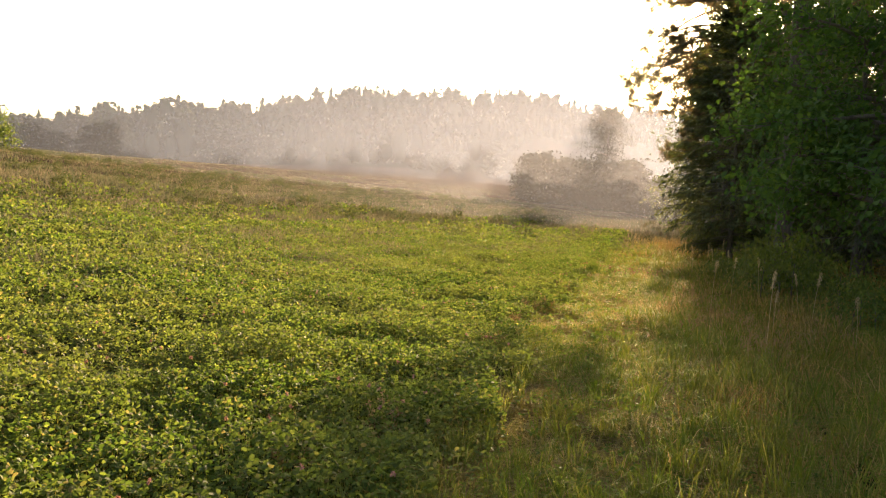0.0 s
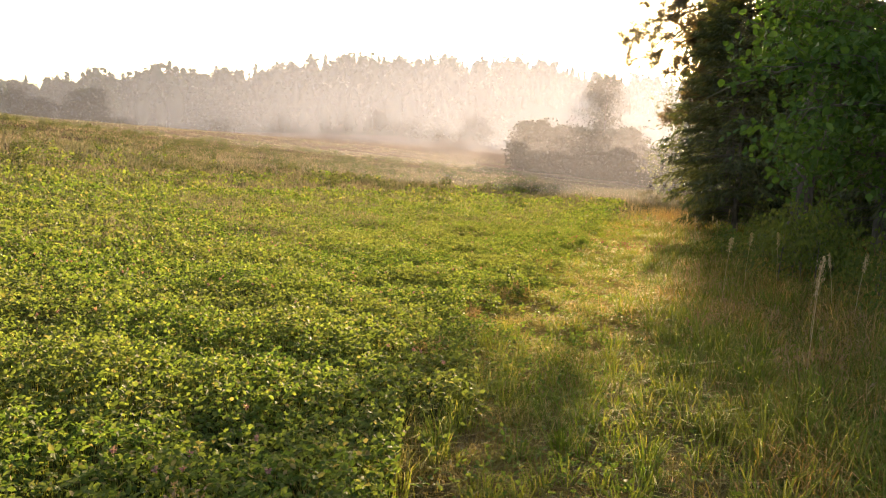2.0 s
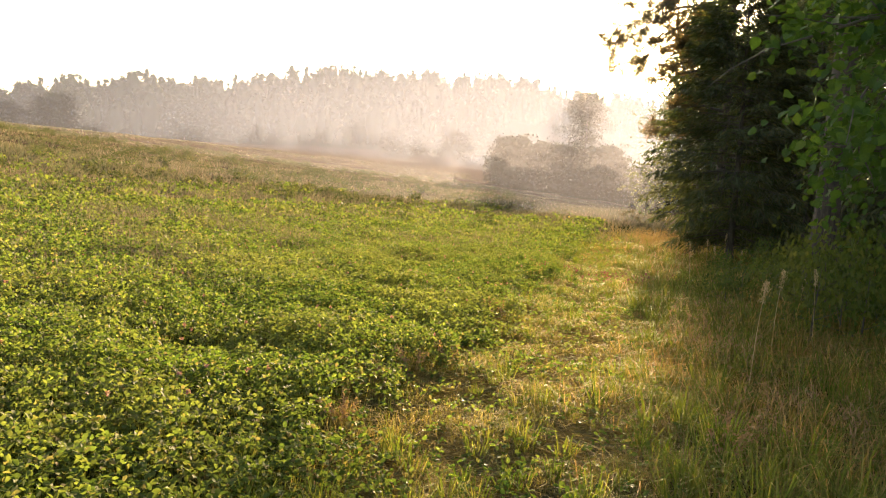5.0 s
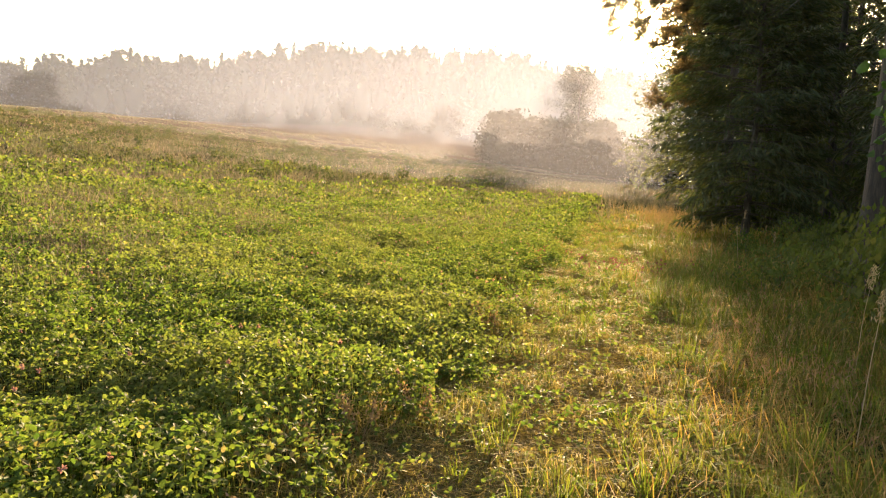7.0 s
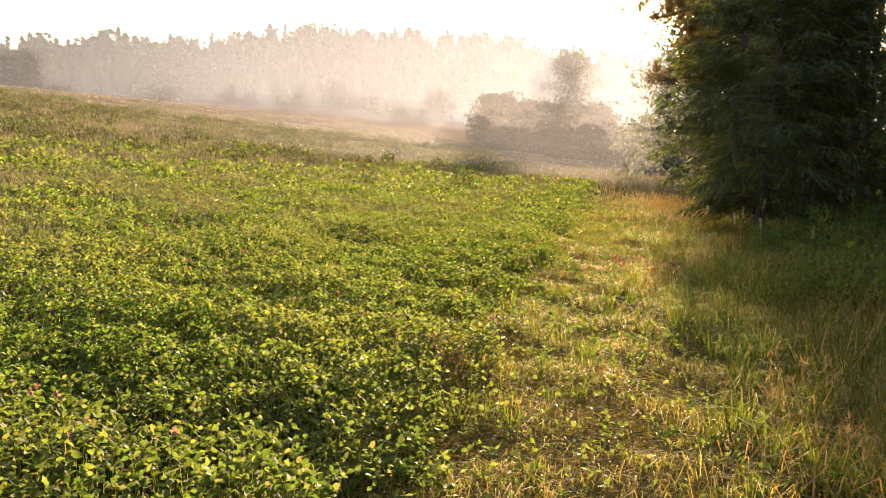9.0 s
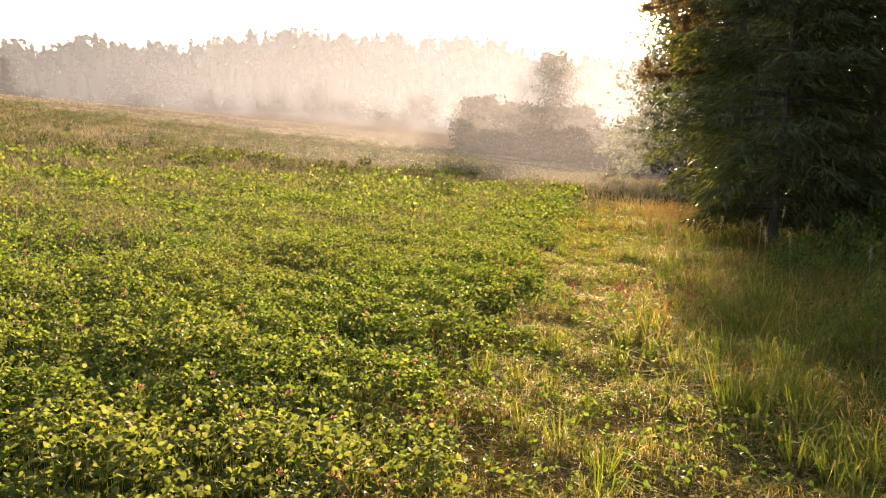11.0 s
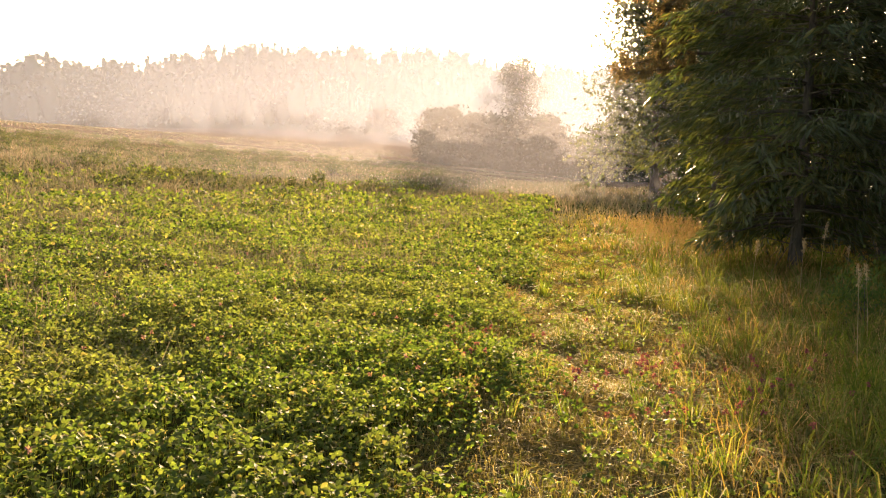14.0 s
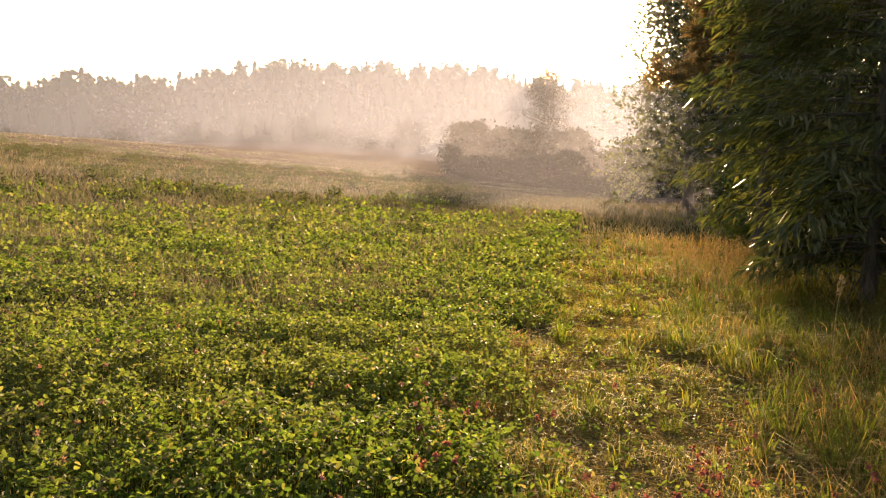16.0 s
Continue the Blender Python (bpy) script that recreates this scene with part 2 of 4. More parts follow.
def land(x, y):
    """Height of the ground."""
    x, y = np.asarray(x, float), np.asarray(y, float)
    xc, yc = np.clip(x, -60, 40), np.clip(y, -10, 80)
    near = -0.20 - 0.0008 * xc - 0.0150 * yc + 0.00123 * xc * xc * smooth(6, -6, xc) - 0.00089 * xc * yc + 0.00040 * yc * yc
    near = near + 0.03 * waves(x, y, 4.0, 3)
    d, b = np.hypot(x, y), np.degrees(np.arctan2(x, y))
    z70, z95, z150, z260, z420 = (np.interp(b, BEARINGS, row) for row in (AT_70, AT_95, AT_150, AT_260, AT_420))
    far = z70 + (z95 - z70) * np.clip((d - 70) / 25, 0, 1) + (z150 - z95) * np.clip((d - 95) / 55, 0, 1) + (z260 - z150) * np.clip((d - 135) / 130, 0, 1) + (z420 - z260) * smooth(255, 430, d)
    far = far + 0.15 * waves(x, y, 14.0, 5)
    w = smooth(45, 85, d) * (y > 0)
    return near * (1 - w) + far * w


def bare_soil(x, y):
    """Worn patches on the track."""
    v = np.zeros_like(x, dtype=float)
    for px, py, r in ((2.6, 9.6, 0.35), (3.2, 13.5, 0.45), (2.2, 7.2, 0.25), (3.6, 15.4, 0.3)):
        v = v + np.exp(-((x - px) ** 2 + (0.6 * (y - py)) ** 2) / r ** 2)
    return np.clip(v, 0, 1)


def dryness(x, y):
    d = np.hypot(x, y)
    v = smooth(9, 92, d + 9 * waves(x, y, 16.0, 8) + 7 * waves(x, y, 5.0, 9) - 0.2 * (x + 6))
    return v * np.where(y < 60, smooth(0.5, -4, x - edge(y)), 1.0)


def mesh_of(name, verts, faces, material):
    """A mesh from arrays: faces of one size."""
    me = bpy.data.meshes.new(name)
    verts, faces = np.ascontiguousarray(verts, np.float32), np.ascontiguousarray(faces, np.int32)
    me.vertices.add(len(verts))
    me.vertices.foreach_set("co", verts.ravel())
    me.loops.add(faces.size)
    me.loops.foreach_set("vertex_index", faces.ravel())
    me.polygons.add(len(faces))
    me.polygons.foreach_set("loop_start", np.arange(0, faces.size, faces.shape[1], dtype=np.int32))
    me.update(calc_edges=True)
    me.materials.append(material)
    return me


def spread(a, b, n, fine, power=3.0):
    """n grid lines from a to b, closest together at fine."""
    k = np.linspace(-1, 1, n)
    k = np.sign(k) * np.abs(k) ** power
    return np.where(k < 0, fine + k * (fine - a), fine + k * (b - fine))


gx, gy = spread(-1500, 1500, 220, 0.0), np.concatenate([np.linspace(-900, -12, 20), spread(-10, 1800, 230, 12.0)])
GX, GY = np.meshgrid(gx, gy)
GZ = land(GX, GY)
nx = len(gx)
I, J = np.meshgrid(np.arange(nx - 1), np.arange(len(gy) - 1))
k0 = (J * nx + I).ravel()
me = mesh_of("ground", np.stack([GX, GY, GZ], -1).reshape(-1, 3), np.stack([k0, k0 + 1, k0 + nx + 1, k0 + nx], 1), GROUND)
me.polygons.foreach_set("use_smooth", np.ones(len(k0), dtype=bool))
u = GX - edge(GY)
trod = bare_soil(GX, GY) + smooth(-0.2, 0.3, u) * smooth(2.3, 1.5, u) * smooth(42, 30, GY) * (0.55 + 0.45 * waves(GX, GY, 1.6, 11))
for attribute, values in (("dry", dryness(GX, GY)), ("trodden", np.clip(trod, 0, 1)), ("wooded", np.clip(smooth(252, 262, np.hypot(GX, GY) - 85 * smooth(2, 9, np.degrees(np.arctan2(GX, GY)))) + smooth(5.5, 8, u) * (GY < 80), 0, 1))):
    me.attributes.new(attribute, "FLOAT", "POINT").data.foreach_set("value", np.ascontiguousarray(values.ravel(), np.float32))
tagged(new("ground", me), "gently rolling meadow ground, dark soil under clover and dry hay-coloured grass", "ground", kind="structure")

# ---- leaves, blades and wood ----
RNG = np.random.RandomState(7)


def leaf_arrays(c, ahead, length, width, fold=0.25, flat=None):
    """Folded rhombic leaves at c, pointing ahead. flat: how level the blade lies, 0 to 1."""
    n = len(c)
    ahead = ahead / np.linalg.norm(ahead, axis=1, keepdims=True)
    up = RNG.normal(size=(n, 3)) * (1 - (flat if flat is not None else 0.0)) + np.array([0, 0, 1.0]) * (flat if flat is not None else 0.3)
    side = np.cross(ahead, up)
    side /= np.linalg.norm(side, axis=1, keepdims=True) + 1e-9
    nor = np.cross(side, ahead)
    L, W = np.broadcast_to(length, n)[:, None], np.broadcast_to(width, n)[:, None]
    v = np.stack([c - ahead * L * 0.5, c + side * W * 0.5 + nor * W * fold + ahead * L * 0.05, c + ahead * L * 0.5 - nor * L * 0.08, c - side * W * 0.5 + nor * W * fold + ahead * L * 0.05], 1)
    k = np.arange(n)[:, None] * 4
    f = np.concatenate([k + np.array([0, 1, 2]), k + np.array([0, 2, 3])], 1).reshape(-1, 3)
    return v.reshape(-1, 3), f


def round_leaf_arrays(c, ahead, length, width, fold=0.2, flat=0.45):
    """Broad pointed leaves with six corners."""
    n = len(c)
    ahead = ahead / np.linalg.norm(ahead, axis=1, keepdims=True)
    up = RNG.normal(size=(n, 3)) * (1 - flat) + np.array([0, 0, 1.0]) * flat
    side = np.cross(ahead, up)
    side /= np.linalg.norm(side, axis=1, keepdims=True) + 1e-9
    nor = np.cross(side, ahead)
    L, W = np.broadcast_to(length, n)[:, None], np.broadcast_to(width, n)[:, None]
    at = [(-0.5, 0, 0), (-0.3, 0.40, 0.8), (0.12, 0.5, 1.0), (0.5, 0, -0.6), (0.12, -0.5, 1.0), (-0.3, -0.40, 0.8)]
    v = np.stack([c + ahead * L * a + side * W * b + nor * W * fold * k for a, b, k in at], 1)
    k = np.arange(n)[:, None] * 6
    f = np.concatenate([k + np.array(q) for q in ((0, 1, 2), (0, 2, 3), (0, 3, 4), (0, 4, 5))], 1).reshape(-1, 3)
    return v.reshape(-1, 3), f


def blade_arrays(root, height, lean, width):
    """Grass blades: three triangles each, bent over towards lean."""
    n = len(root)
    side = np.stack([-lean[:, 1], lean[:, 0], np.zeros(n)], 1)
    side /= np.linalg.norm(side, axis=1, keepdims=True) + 1e-9
    turn = RNG.uniform(0, 6.283, n)
    side = side * np.cos(turn)[:, None] + np.stack([side[:, 1], -side[:, 0], np.zeros(n)], 1) * np.sin(turn)[:, None]
    H, W = height[:, None], np.broadcast_to(width, n)[:, None]
    up, bend = np.array([0, 0, 1.0]), np.concatenate([lean, np.zeros((n, 1))], 1)
    mid = root + up * H * 0.62 + bend * H * 0.25
    tip = root + up * H * (1 - 0.45 * np.minimum(1, np.linalg.norm(lean, axis=1)))[:, None] + bend * H * 0.9
    v = np.stack([root - side * W * 0.5, root + side * W * 0.5, mid - side * W * 0.42, mid + side * W * 0.42, tip], 1).reshape(-1, 3)
    k = np.arange(n)[:, None] * 5
    f = np.concatenate([k + np.array([0, 1, 3]), k + np.array([0, 3, 2]), k + np.array([2, 3, 4])], 1).reshape(-1, 3)
    return v, f


def sliver_arrays(root, height, lean, width):
    """Far or thin blades: one leaning triangle each."""
    n = len(root)
    a = RNG.uniform(0, 6.283, n)
    side = np.stack([np.cos(a), np.sin(a), np.zeros(n)], 1) * (np.broadcast_to(width, n) * 0.6)[:, None]
    tip = root + np.stack([lean[:, 0] * height * 0.7, lean[:, 1] * height * 0.7, height], 1)
    k = np.arange(n)[:, None] * 3
    return np.stack([root - side, root + side, tip], 1).reshape(-1, 3), k + np.array([0, 1, 2])


def lump_arrays(c, wide, tall, rows=((0.0, 0.55), (0.3, 1.0), (0.65, 0.8), (1.0, 0.12)), sides=6):
    """Solid bodies added inside crowns to block sun leaking through: rings of unequal corners, foot at c. rows: share
    of the height, share of the width.
    """
    n, turn = len(c), RNG.uniform(0, 6.283, len(c))
    a = turn[:, None] + np.arange(sides)[None, :] * 6.283 / sides
    rings = []
    for h, w in rows:
        r = wide[:, None] * w * RNG.uniform(0.75, 1.15, (n, sides))
        rings.append(np.stack([c[:, 0:1] + r * np.cos(a), c[:, 1:2] + r * np.sin(a), c[:, 2:3] + tall[:, None] * (h + RNG.uniform(-0.06, 0.06, (n, sides)))], -1))
    v = np.stack(rings, 1).reshape(-1, 3)
    one = [q for i in range(len(rows) - 1) for j in range(sides) for q in ((i * sides + j, i * sides + (j + 1) % sides, (i + 1) * sides + (j + 1) % sides), (i * sides + j, (i + 1) * sides + (j + 1) % sides, (i + 1) * sides + j))]
    one += [(sides * (len(rows) - 1), sides * (len(rows) - 1) + j, sides * (len(rows) - 1) + j + 1) for j in range(1, sides - 1)]
    f = (np.arange(n)[:, None, None] * (sides * len(rows)) + np.array(one)[None]).reshape(-1, 3)
    return v, f


def joined(chunks):
    vs, fs, n = [], [], 0
    for v, f in chunks:
        vs.append(v)
        fs.append(f + n)
        n += len(v)
    return np.concatenate(vs), np.concatenate(fs)


def tube_arrays(points, radii, sides=7):
    """A tapering limb along points."""
    p, n = np.array(points, float), len(points)
    d = np.gradient(p, axis=0)
    d /= np.linalg.norm(d, axis=1, keepdims=True) + 1e-9
    ref = np.where(np.abs(d[:, 2:3]) > 0.9, np.array([[1.0, 0, 0]]), np.array([[0, 0, 1.0]]))
    a = np.cross(d, ref)
    a /= np.linalg.norm(a, axis=1, keepdims=True)
    b = np.cross(d, a)
    ang = np.arange(sides) * 6.283 / sides
    ring = a[:, None] * np.cos(ang)[None, :, None] + b[:, None] * np.sin(ang)[None, :, None]
    v = (p[:, None] + ring * np.array(radii)[:, None, None]).reshape(-1, 3)
    f = []
    for i in range(n - 1):
        for j in range(sides):
            q, r = i * sides + j, i * sides + (j + 1) % sides
            f += [(q, r, r + sides), (q, r + sides, q + sides)]
    return v, np.array(f)


def part(name, arrays, material, parent, label=""):
    ob = new(name, mesh_of(name, *arrays, material))
    ob.parent = parent
    return tagged(ob, label) if label else ob


def thing(name, x, y, label, category, group="", sink=0.05, turn=0.0):
    """An empty on the ground that holds a thing's parts."""
    ob = new(name)
    ob.empty_display_size = 0.3
    ob.matrix_basis = pose(x, y, float(land(x, y)) - sink, 0, 0, turn)
    return tagged(ob, label, category, group)


def stuff(name, arrays, material, label, category):
    return tagged(new(name, mesh_of(name, *arrays, material)), label, category, kind="stuff")


# ---- trees ----


def bent(start, ahead, length, droop, steps=6, wobble=0.06):
    """Points of a limb that starts at start and sags or rises on its way."""
    p, d, out = np.array(start, float), np.array(ahead, float) / np.linalg.norm(ahead), []
    for _ in range(steps + 1):
        out.append(p.copy())
        d = d + np.array([0, 0, -droop / steps]) + RNG.normal(size=3) * wobble
        d /= np.linalg.norm(d)
        p = p + d * length / steps
    return np.array(out)


def along(points, s):
    """Places along a polyline, for s between 0 and 1."""
    q = s * (len(points) - 1)
    i = np.minimum(q.astype(int), len(points) - 2)
    w = (q - i)[:, None]
    return points[i] * (1 - w) + points[i + 1] * w, points[i + 1] - points[i]


def broadleaf(tree, height, girth, low, reach, limbs, leaves, leaf, leafmat, bark, droop=0.25, top_narrow=0.55, stems=1, twigs=7, clump=0.45, far=False, wall=None, core=False):
    """Trunk, limbs, twigs and a crown of single leaves gathered round the twigs."""
    crown, wood = [], []
    per = max(1, int(leaves / (limbs * twigs)))
    for k in range(stems):
        foot = np.array([0, 0, 0]) if stems == 1 else np.append(RNG.uniform(-0.4, 0.4, 2) * reach, 0)
        tall = height * (1 if k == 0 else RNG.uniform(0.65, 1.0))
        trunk = bent(foot, (RNG.uniform(-0.06, 0.06) + foot[0] * 0.08, RNG.uniform(-0.06, 0.06) + foot[1] * 0.08, 1), tall * 0.95, 0.0, 9, 0.015)
        s = np.linspace(0, 1, 10)
        part("trunk" if k == 0 else "stem", tube_arrays(trunk, girth * (1 - 0.9 * s) * (1 + 0.5 * np.exp(-s * 30)), 10 if stems == 1 else 6), bark, tree)
        for i in range(limbs // stems):
            s0 = (low + (0.97 - low) * ((i + RNG.uniform(0, 0.8)) / (limbs // stems)))
            at, _ = along(trunk, np.array([s0]))
            rel = (s0 - low) / (1 - low)
            long = reach * (1 - rel * top_narrow) * (0.55 + 0.45 * math.sin(min(1, rel * 2.2 + 0.45) * 1.57)) * RNG.uniform(0.75, 1.15)
            a = i * 2.4 + RNG.uniform(-0.5, 0.5)
            limb = bent(at[0], (math.cos(a), math.sin(a), 0.25 + 0.8 * rel), long, droop, 6, 0.1)
            if wall:
                inside = (limb[:, 0] > wall[0]) & (limb[:, 0] - wall[2] * limb[:, 1] > wall[1])
                limb = limb[: max(3, int(np.argmin(inside)) if not inside.all() else 7)]
            bough = [tube_arrays(limb, np.linspace(girth * 0.32 * (1 - rel * 0.7), girth * 0.04, len(limb)), 5)]
            for j in range(twigs):
                q, d = along(limb, np.array([RNG.uniform(0.3, 1.0)]))
                twig = bent(q[0], d[0] / (np.linalg.norm(d[0]) + 1e-9) + RNG.normal(size=3) * 0.7, long * RNG.uniform(0.18, 0.4), droop, 3, 0.15)
                if not far:
                    bough.append(tube_arrays(twig, np.linspace(girth * 0.06, girth * 0.015, 4), 3))
                c, d = along(twig, RNG.uniform(0.1, 1.0, per))
                c = c + np.clip(RNG.normal(size=c.shape), -1.7, 1.7) * np.array([1, 1, 0.6]) * clump * leaf * 4
                if wall:
                    keep = (c[:, 0] > wall[0]) & (c[:, 0] - wall[2] * c[:, 1] > wall[1])
                    c, d = c[keep], d[keep]
                kept = len(c)
                # hidden solid lump, added so the crown's near side stays shaded
                if core and j % 3 == 0:
                    crown.append(lump_arrays(twig[1:2] - np.array([0, 0, 0.3 * clump * leaf * 4]), np.array([1.1 * clump * leaf * 4]), np.array([1.2 * clump * leaf * 4])))
                crown.append((round_leaf_arrays if wall else leaf_arrays)(c, d + RNG.normal(size=c.shape) * 0.9 * np.linalg.norm(d, axis=1, keepdims=True) + np.array([0, 0, -0.1]), leaf * RNG.uniform(0.6, 1.25, kept), leaf * (0.8 if wall else 0.62) * RNG.uniform(0.7, 1.2, kept), 0.18, 0.45))
            if far:
                wood += bough
            else:
                part("limb", joined(bough), bark, tree)
    if far:
        tagged(part("branchwork", joined(wood), bark, tree), kind="stuff")
    tagged(part("crown", joined(crown), leafmat, tree), kind="stuff")
    return tree


def spruce(tree, height, girth, low, reach, gap=0.30, per_whorl=6, sprays=125, size=0.17, dead=True, taper=0.8):
    """Whorls of sagging branches, each a fan of needle sprays."""
    needles, wood, bare = [], [], []
    s = np.linspace(0, 1, 12)
    part("trunk", tube_arrays(np.stack([0.05 * np.sin(s * 5), 0.05 * np.cos(s * 4), s * height], 1), girth * (1 - 0.96 * s) * (1 + 0.4 * np.exp(-s * 40)), 9), BARK, tree)
    z = low
    while z < height - 0.15:
        rel = (z - low) / (height - low)
        for i in range(per_whorl):
            a = RNG.uniform(0, 6.283)
            long = reach * min(1.0, 0.78 + 1.2 * rel) * (1 - rel) ** taper * RNG.uniform(0.68, 1.12) + 0.12
            b = bent((0, 0, z + RNG.uniform(-0.1, 0.1)), (math.cos(a), math.sin(a), 0.05 + 0.5 * rel), long, 0.55 * (1 - rel), 5, 0.05)
            b[-2:, 2] += 0.05 * long
            wood.append(tube_arrays(b, np.linspace(0.022 * (1 - rel) + 0.006, 0.004, 6), 3))
            n = int(sprays * (0.35 + 0.65 * long / reach))
            q = RNG.uniform(0.12, 1.0, n) ** 0.75
            c, d = along(b, q)
            d = d / (np.linalg.norm(d, axis=1, keepdims=True) + 1e-9)
            side = np.cross(d, np.array([0, 0, 1.0]))
            sg = RNG.choice([-1, 1], n)[:, None]
            out = (1 - q[:, None] * 0.75) * 0.42 * long * RNG.uniform(0.1, 1, (n, 1))
            c = c + side * sg * out + d * out * 0.6 + np.array([0, 0, -1.0]) * out * RNG.uniform(0.1, 0.75, (n, 1))
            aim = d * 0.8 + side * sg * 0.7 + np.array([0, 0, -1.0]) * RNG.uniform(0.1, 1.0, (n, 1)) + RNG.normal(size=(n, 3)) * 0.25
            needles.append(leaf_arrays(c, aim, size * RNG.uniform(0.8, 1.9, n), size * 0.24 * RNG.uniform(0.7, 1.3, n), 0.2, 0.5))
        z += gap * (1 - 0.45 * rel)
    if dead:
        for i in range(14):
            a = RNG.uniform(0, 6.283)
            bare.append(tube_arrays(bent((0, 0, RNG.uniform(0.25, low + 0.3)), (math.cos(a), math.sin(a), RNG.uniform(-0.35, 0.1)), RNG.uniform(0.4, 1.1) * reach * 0.6, 0.15, 4, 0.15), np.linspace(0.012, 0.003, 5), 4))
        tagged(part("dead_wood", joined(bare), BARK, tree, "bare grey dead lower branches"), kind="stuff")
    tagged(part("branchwork", joined(wood), BARK, tree), kind="stuff")
    tagged(part("needles", joined(needles), NEEDLES, tree), kind="stuff")
    return tree


def pine(tree, height, girth, limbs, leaves, size=0.16):
    """A pine: long bowed limbs with bunches of needles at the ends of the twigs. limbs: height, bearing, length, rise, droop."""
    s = np.linspace(0, 1, 12)
    part("trunk", tube_arrays(np.stack([0.1 * np.sin(s * 5), 0.12 * np.cos(s * 4) - 0.12, s * height], 1), girth * (1 - 0.85 * s) * (1 + 0.4 * np.exp(-s * 40)), 10), PINEBARK, tree)
    wood, tufts = [], []
    per = int(leaves / len(limbs) / 16)
    for z, a, long, rise, droop in limbs:
        b = bent((0, 0, z), (math.sin(radians(a)), math.cos(radians(a)), rise), long, droop, 9, 0.06)
        part("limb", tube_arrays(b, np.linspace(0.07, 0.012, 10), 6), PINEBARK, tree)
        for j in range(16):
            q, d = along(b, np.array([RNG.uniform(0.35, 1.0)]))
            tw = bent(q[0], d[0] / (np.linalg.norm(d[0]) + 1e-9) * 0.8 + RNG.normal(size=3) * 0.6, long * RNG.uniform(0.08, 0.2), -0.1, 3, 0.12)
            wood.append(tube_arrays(tw, np.linspace(0.014, 0.005, 4), 3))
            c, d = along(tw, RNG.uniform(0.35, 1.0, per))
            aim = d / (np.linalg.norm(d, axis=1, keepdims=True) + 1e-9) * 0.8 + RNG.normal(size=c.shape) * 0.75
            c = c + aim * size * 0.5 + RNG.normal(size=c.shape) * 0.05
            tufts.append(leaf_arrays(c, aim, size * RNG.uniform(0.8, 1.5, per), size * 0.15, 0.1))
    tagged(part("twigwork", joined(wood), PINEBARK, tree), kind="stuff")
    tagged(part("needles", joined(tufts), PINE, tree), kind="stuff")
    return tree


# the wood's edge beside the track
near_tree = thing("hazel_tree", 7.9, 12.5, "broad green hazel tree with low hanging branches beside the track", "tree")
broadleaf(near_tree, 11.0, 0.2, 0.17, 3.9, 60, 46000, 0.105, HAZEL, BARK, 0.35, 0.25, 1, 13, 0.6, False, (-3.6, -3.75, 0.64))
trunk_tree = thing("pine_tree", 8.8, 19.7, "tall pine with a thick rough bare trunk", "tree")
pine(trunk_tree, 17.0, 0.24, [(z, z * 137, 3.2, 0.3, 0.3) for z in np.linspace(6.5, 16.5, 14)], 9000)
edge_pine = thing("pine_tree", 14.2, 38.6, "pine with long drooping branches reaching over the field", "tree")
pine(edge_pine, 18.0, 0.22, [(11.0, 264, 6.4, 0.05, 1.0), (12.4, 275, 6.2, 0.15, 1.3), (11.2, 256, 6.2, 0.1, 1.1), (10.4, 262, 6.2, 0.05, 1.0), (10.2, 275, 5.6, 0.05, 1.0), (10.6, 250, 5.8, 0.05, 1.0), (10.0, 268, 4.6, 0.05, 0.8), (11.0, 240, 4.8, 0.2, 0.9), (11.6, 285, 4.6, 0.1, 0.7), (11.4, 258, 4.6, 0.2, 0.8), (13.2, 268, 4.4, 0.3, 0.8)] + [(5.2 + 0.42 * k, 276 + 34 * math.sin(k * 2.1), 2.5 + 0.7 * math.sin(k * 1.3), 0.12, 0.5) for k in range(12)] + [(z, z * 137, 3.0, 0.3, 0.4) for z in np.linspace(11.5, 17.5, 12)], 62000)
edge_spruce = thing("spruce_tree", 10.95, 28.9, "dark spruce with drooping branches on a thin bare stem", "tree", "spruces at the wood's edge")
spruce(edge_spruce, 10.5, 0.11, 1.1, 2.75, 0.25, 7, 130, 0.18, True, 0.5)
second_spruce = thing("spruce_tree", 14.6, 31.5, "tall dark spruce standing close behind others", "tree", "spruces at the wood's edge")
spruce(second_spruce, 17.0, 0.16, 1.5, 3.2, 0.42, 6, 48, 0.26, True, 0.8)
for x, y, r, k in ((15.2, 27.0, 80, 0.95), (13.2, 24.2, 200, 0.8), (18.5, 29.0, 30, 1.1), (17.5, 35.5, 140, 1.05), (19.0, 22.0, 250, 1.0), (14.0, 19.6, 310, 0.9), (18.0, 15.5, 60, 1.1), (15.0, 11.0, 170, 1.0), (22.0, 42.0, 100, 1.1), (19.0, 46.0, 220, 0.9), (17.2, 25.0, 15, 1.05), (20.5, 33.0, 120, 1.1)):
    copy_thing(second_spruce, pose(x, y, float(land(x, y)) - 0.05, 0, 0, r) @ Matrix.Scale(k, 4))
wood_tree = thing("alder_tree", 25.9, 72.5, "tall leafy tree dim in mist at the wood's end", "tree", "trees at the wood's end")
broadleaf(wood_tree, 19.0, 0.3, 0.07, 6.0, 56, 12500, 0.42, ALDER, BARK, 0.2, 0.7, 1, 9, 0.6)
for x, y, r, k in ((30.5, 78.0, 100, 0.95), (33.0, 70.0, 200, 1.05), (29.5, 62.0, 300, 0.9), (37.0, 84.0, 20, 1.0)):
    copy_thing(wood_tree, pose(x, y, float(land(x, y)) - 0.05, 0, 0, r) @ Matrix.Scale(k, 4))

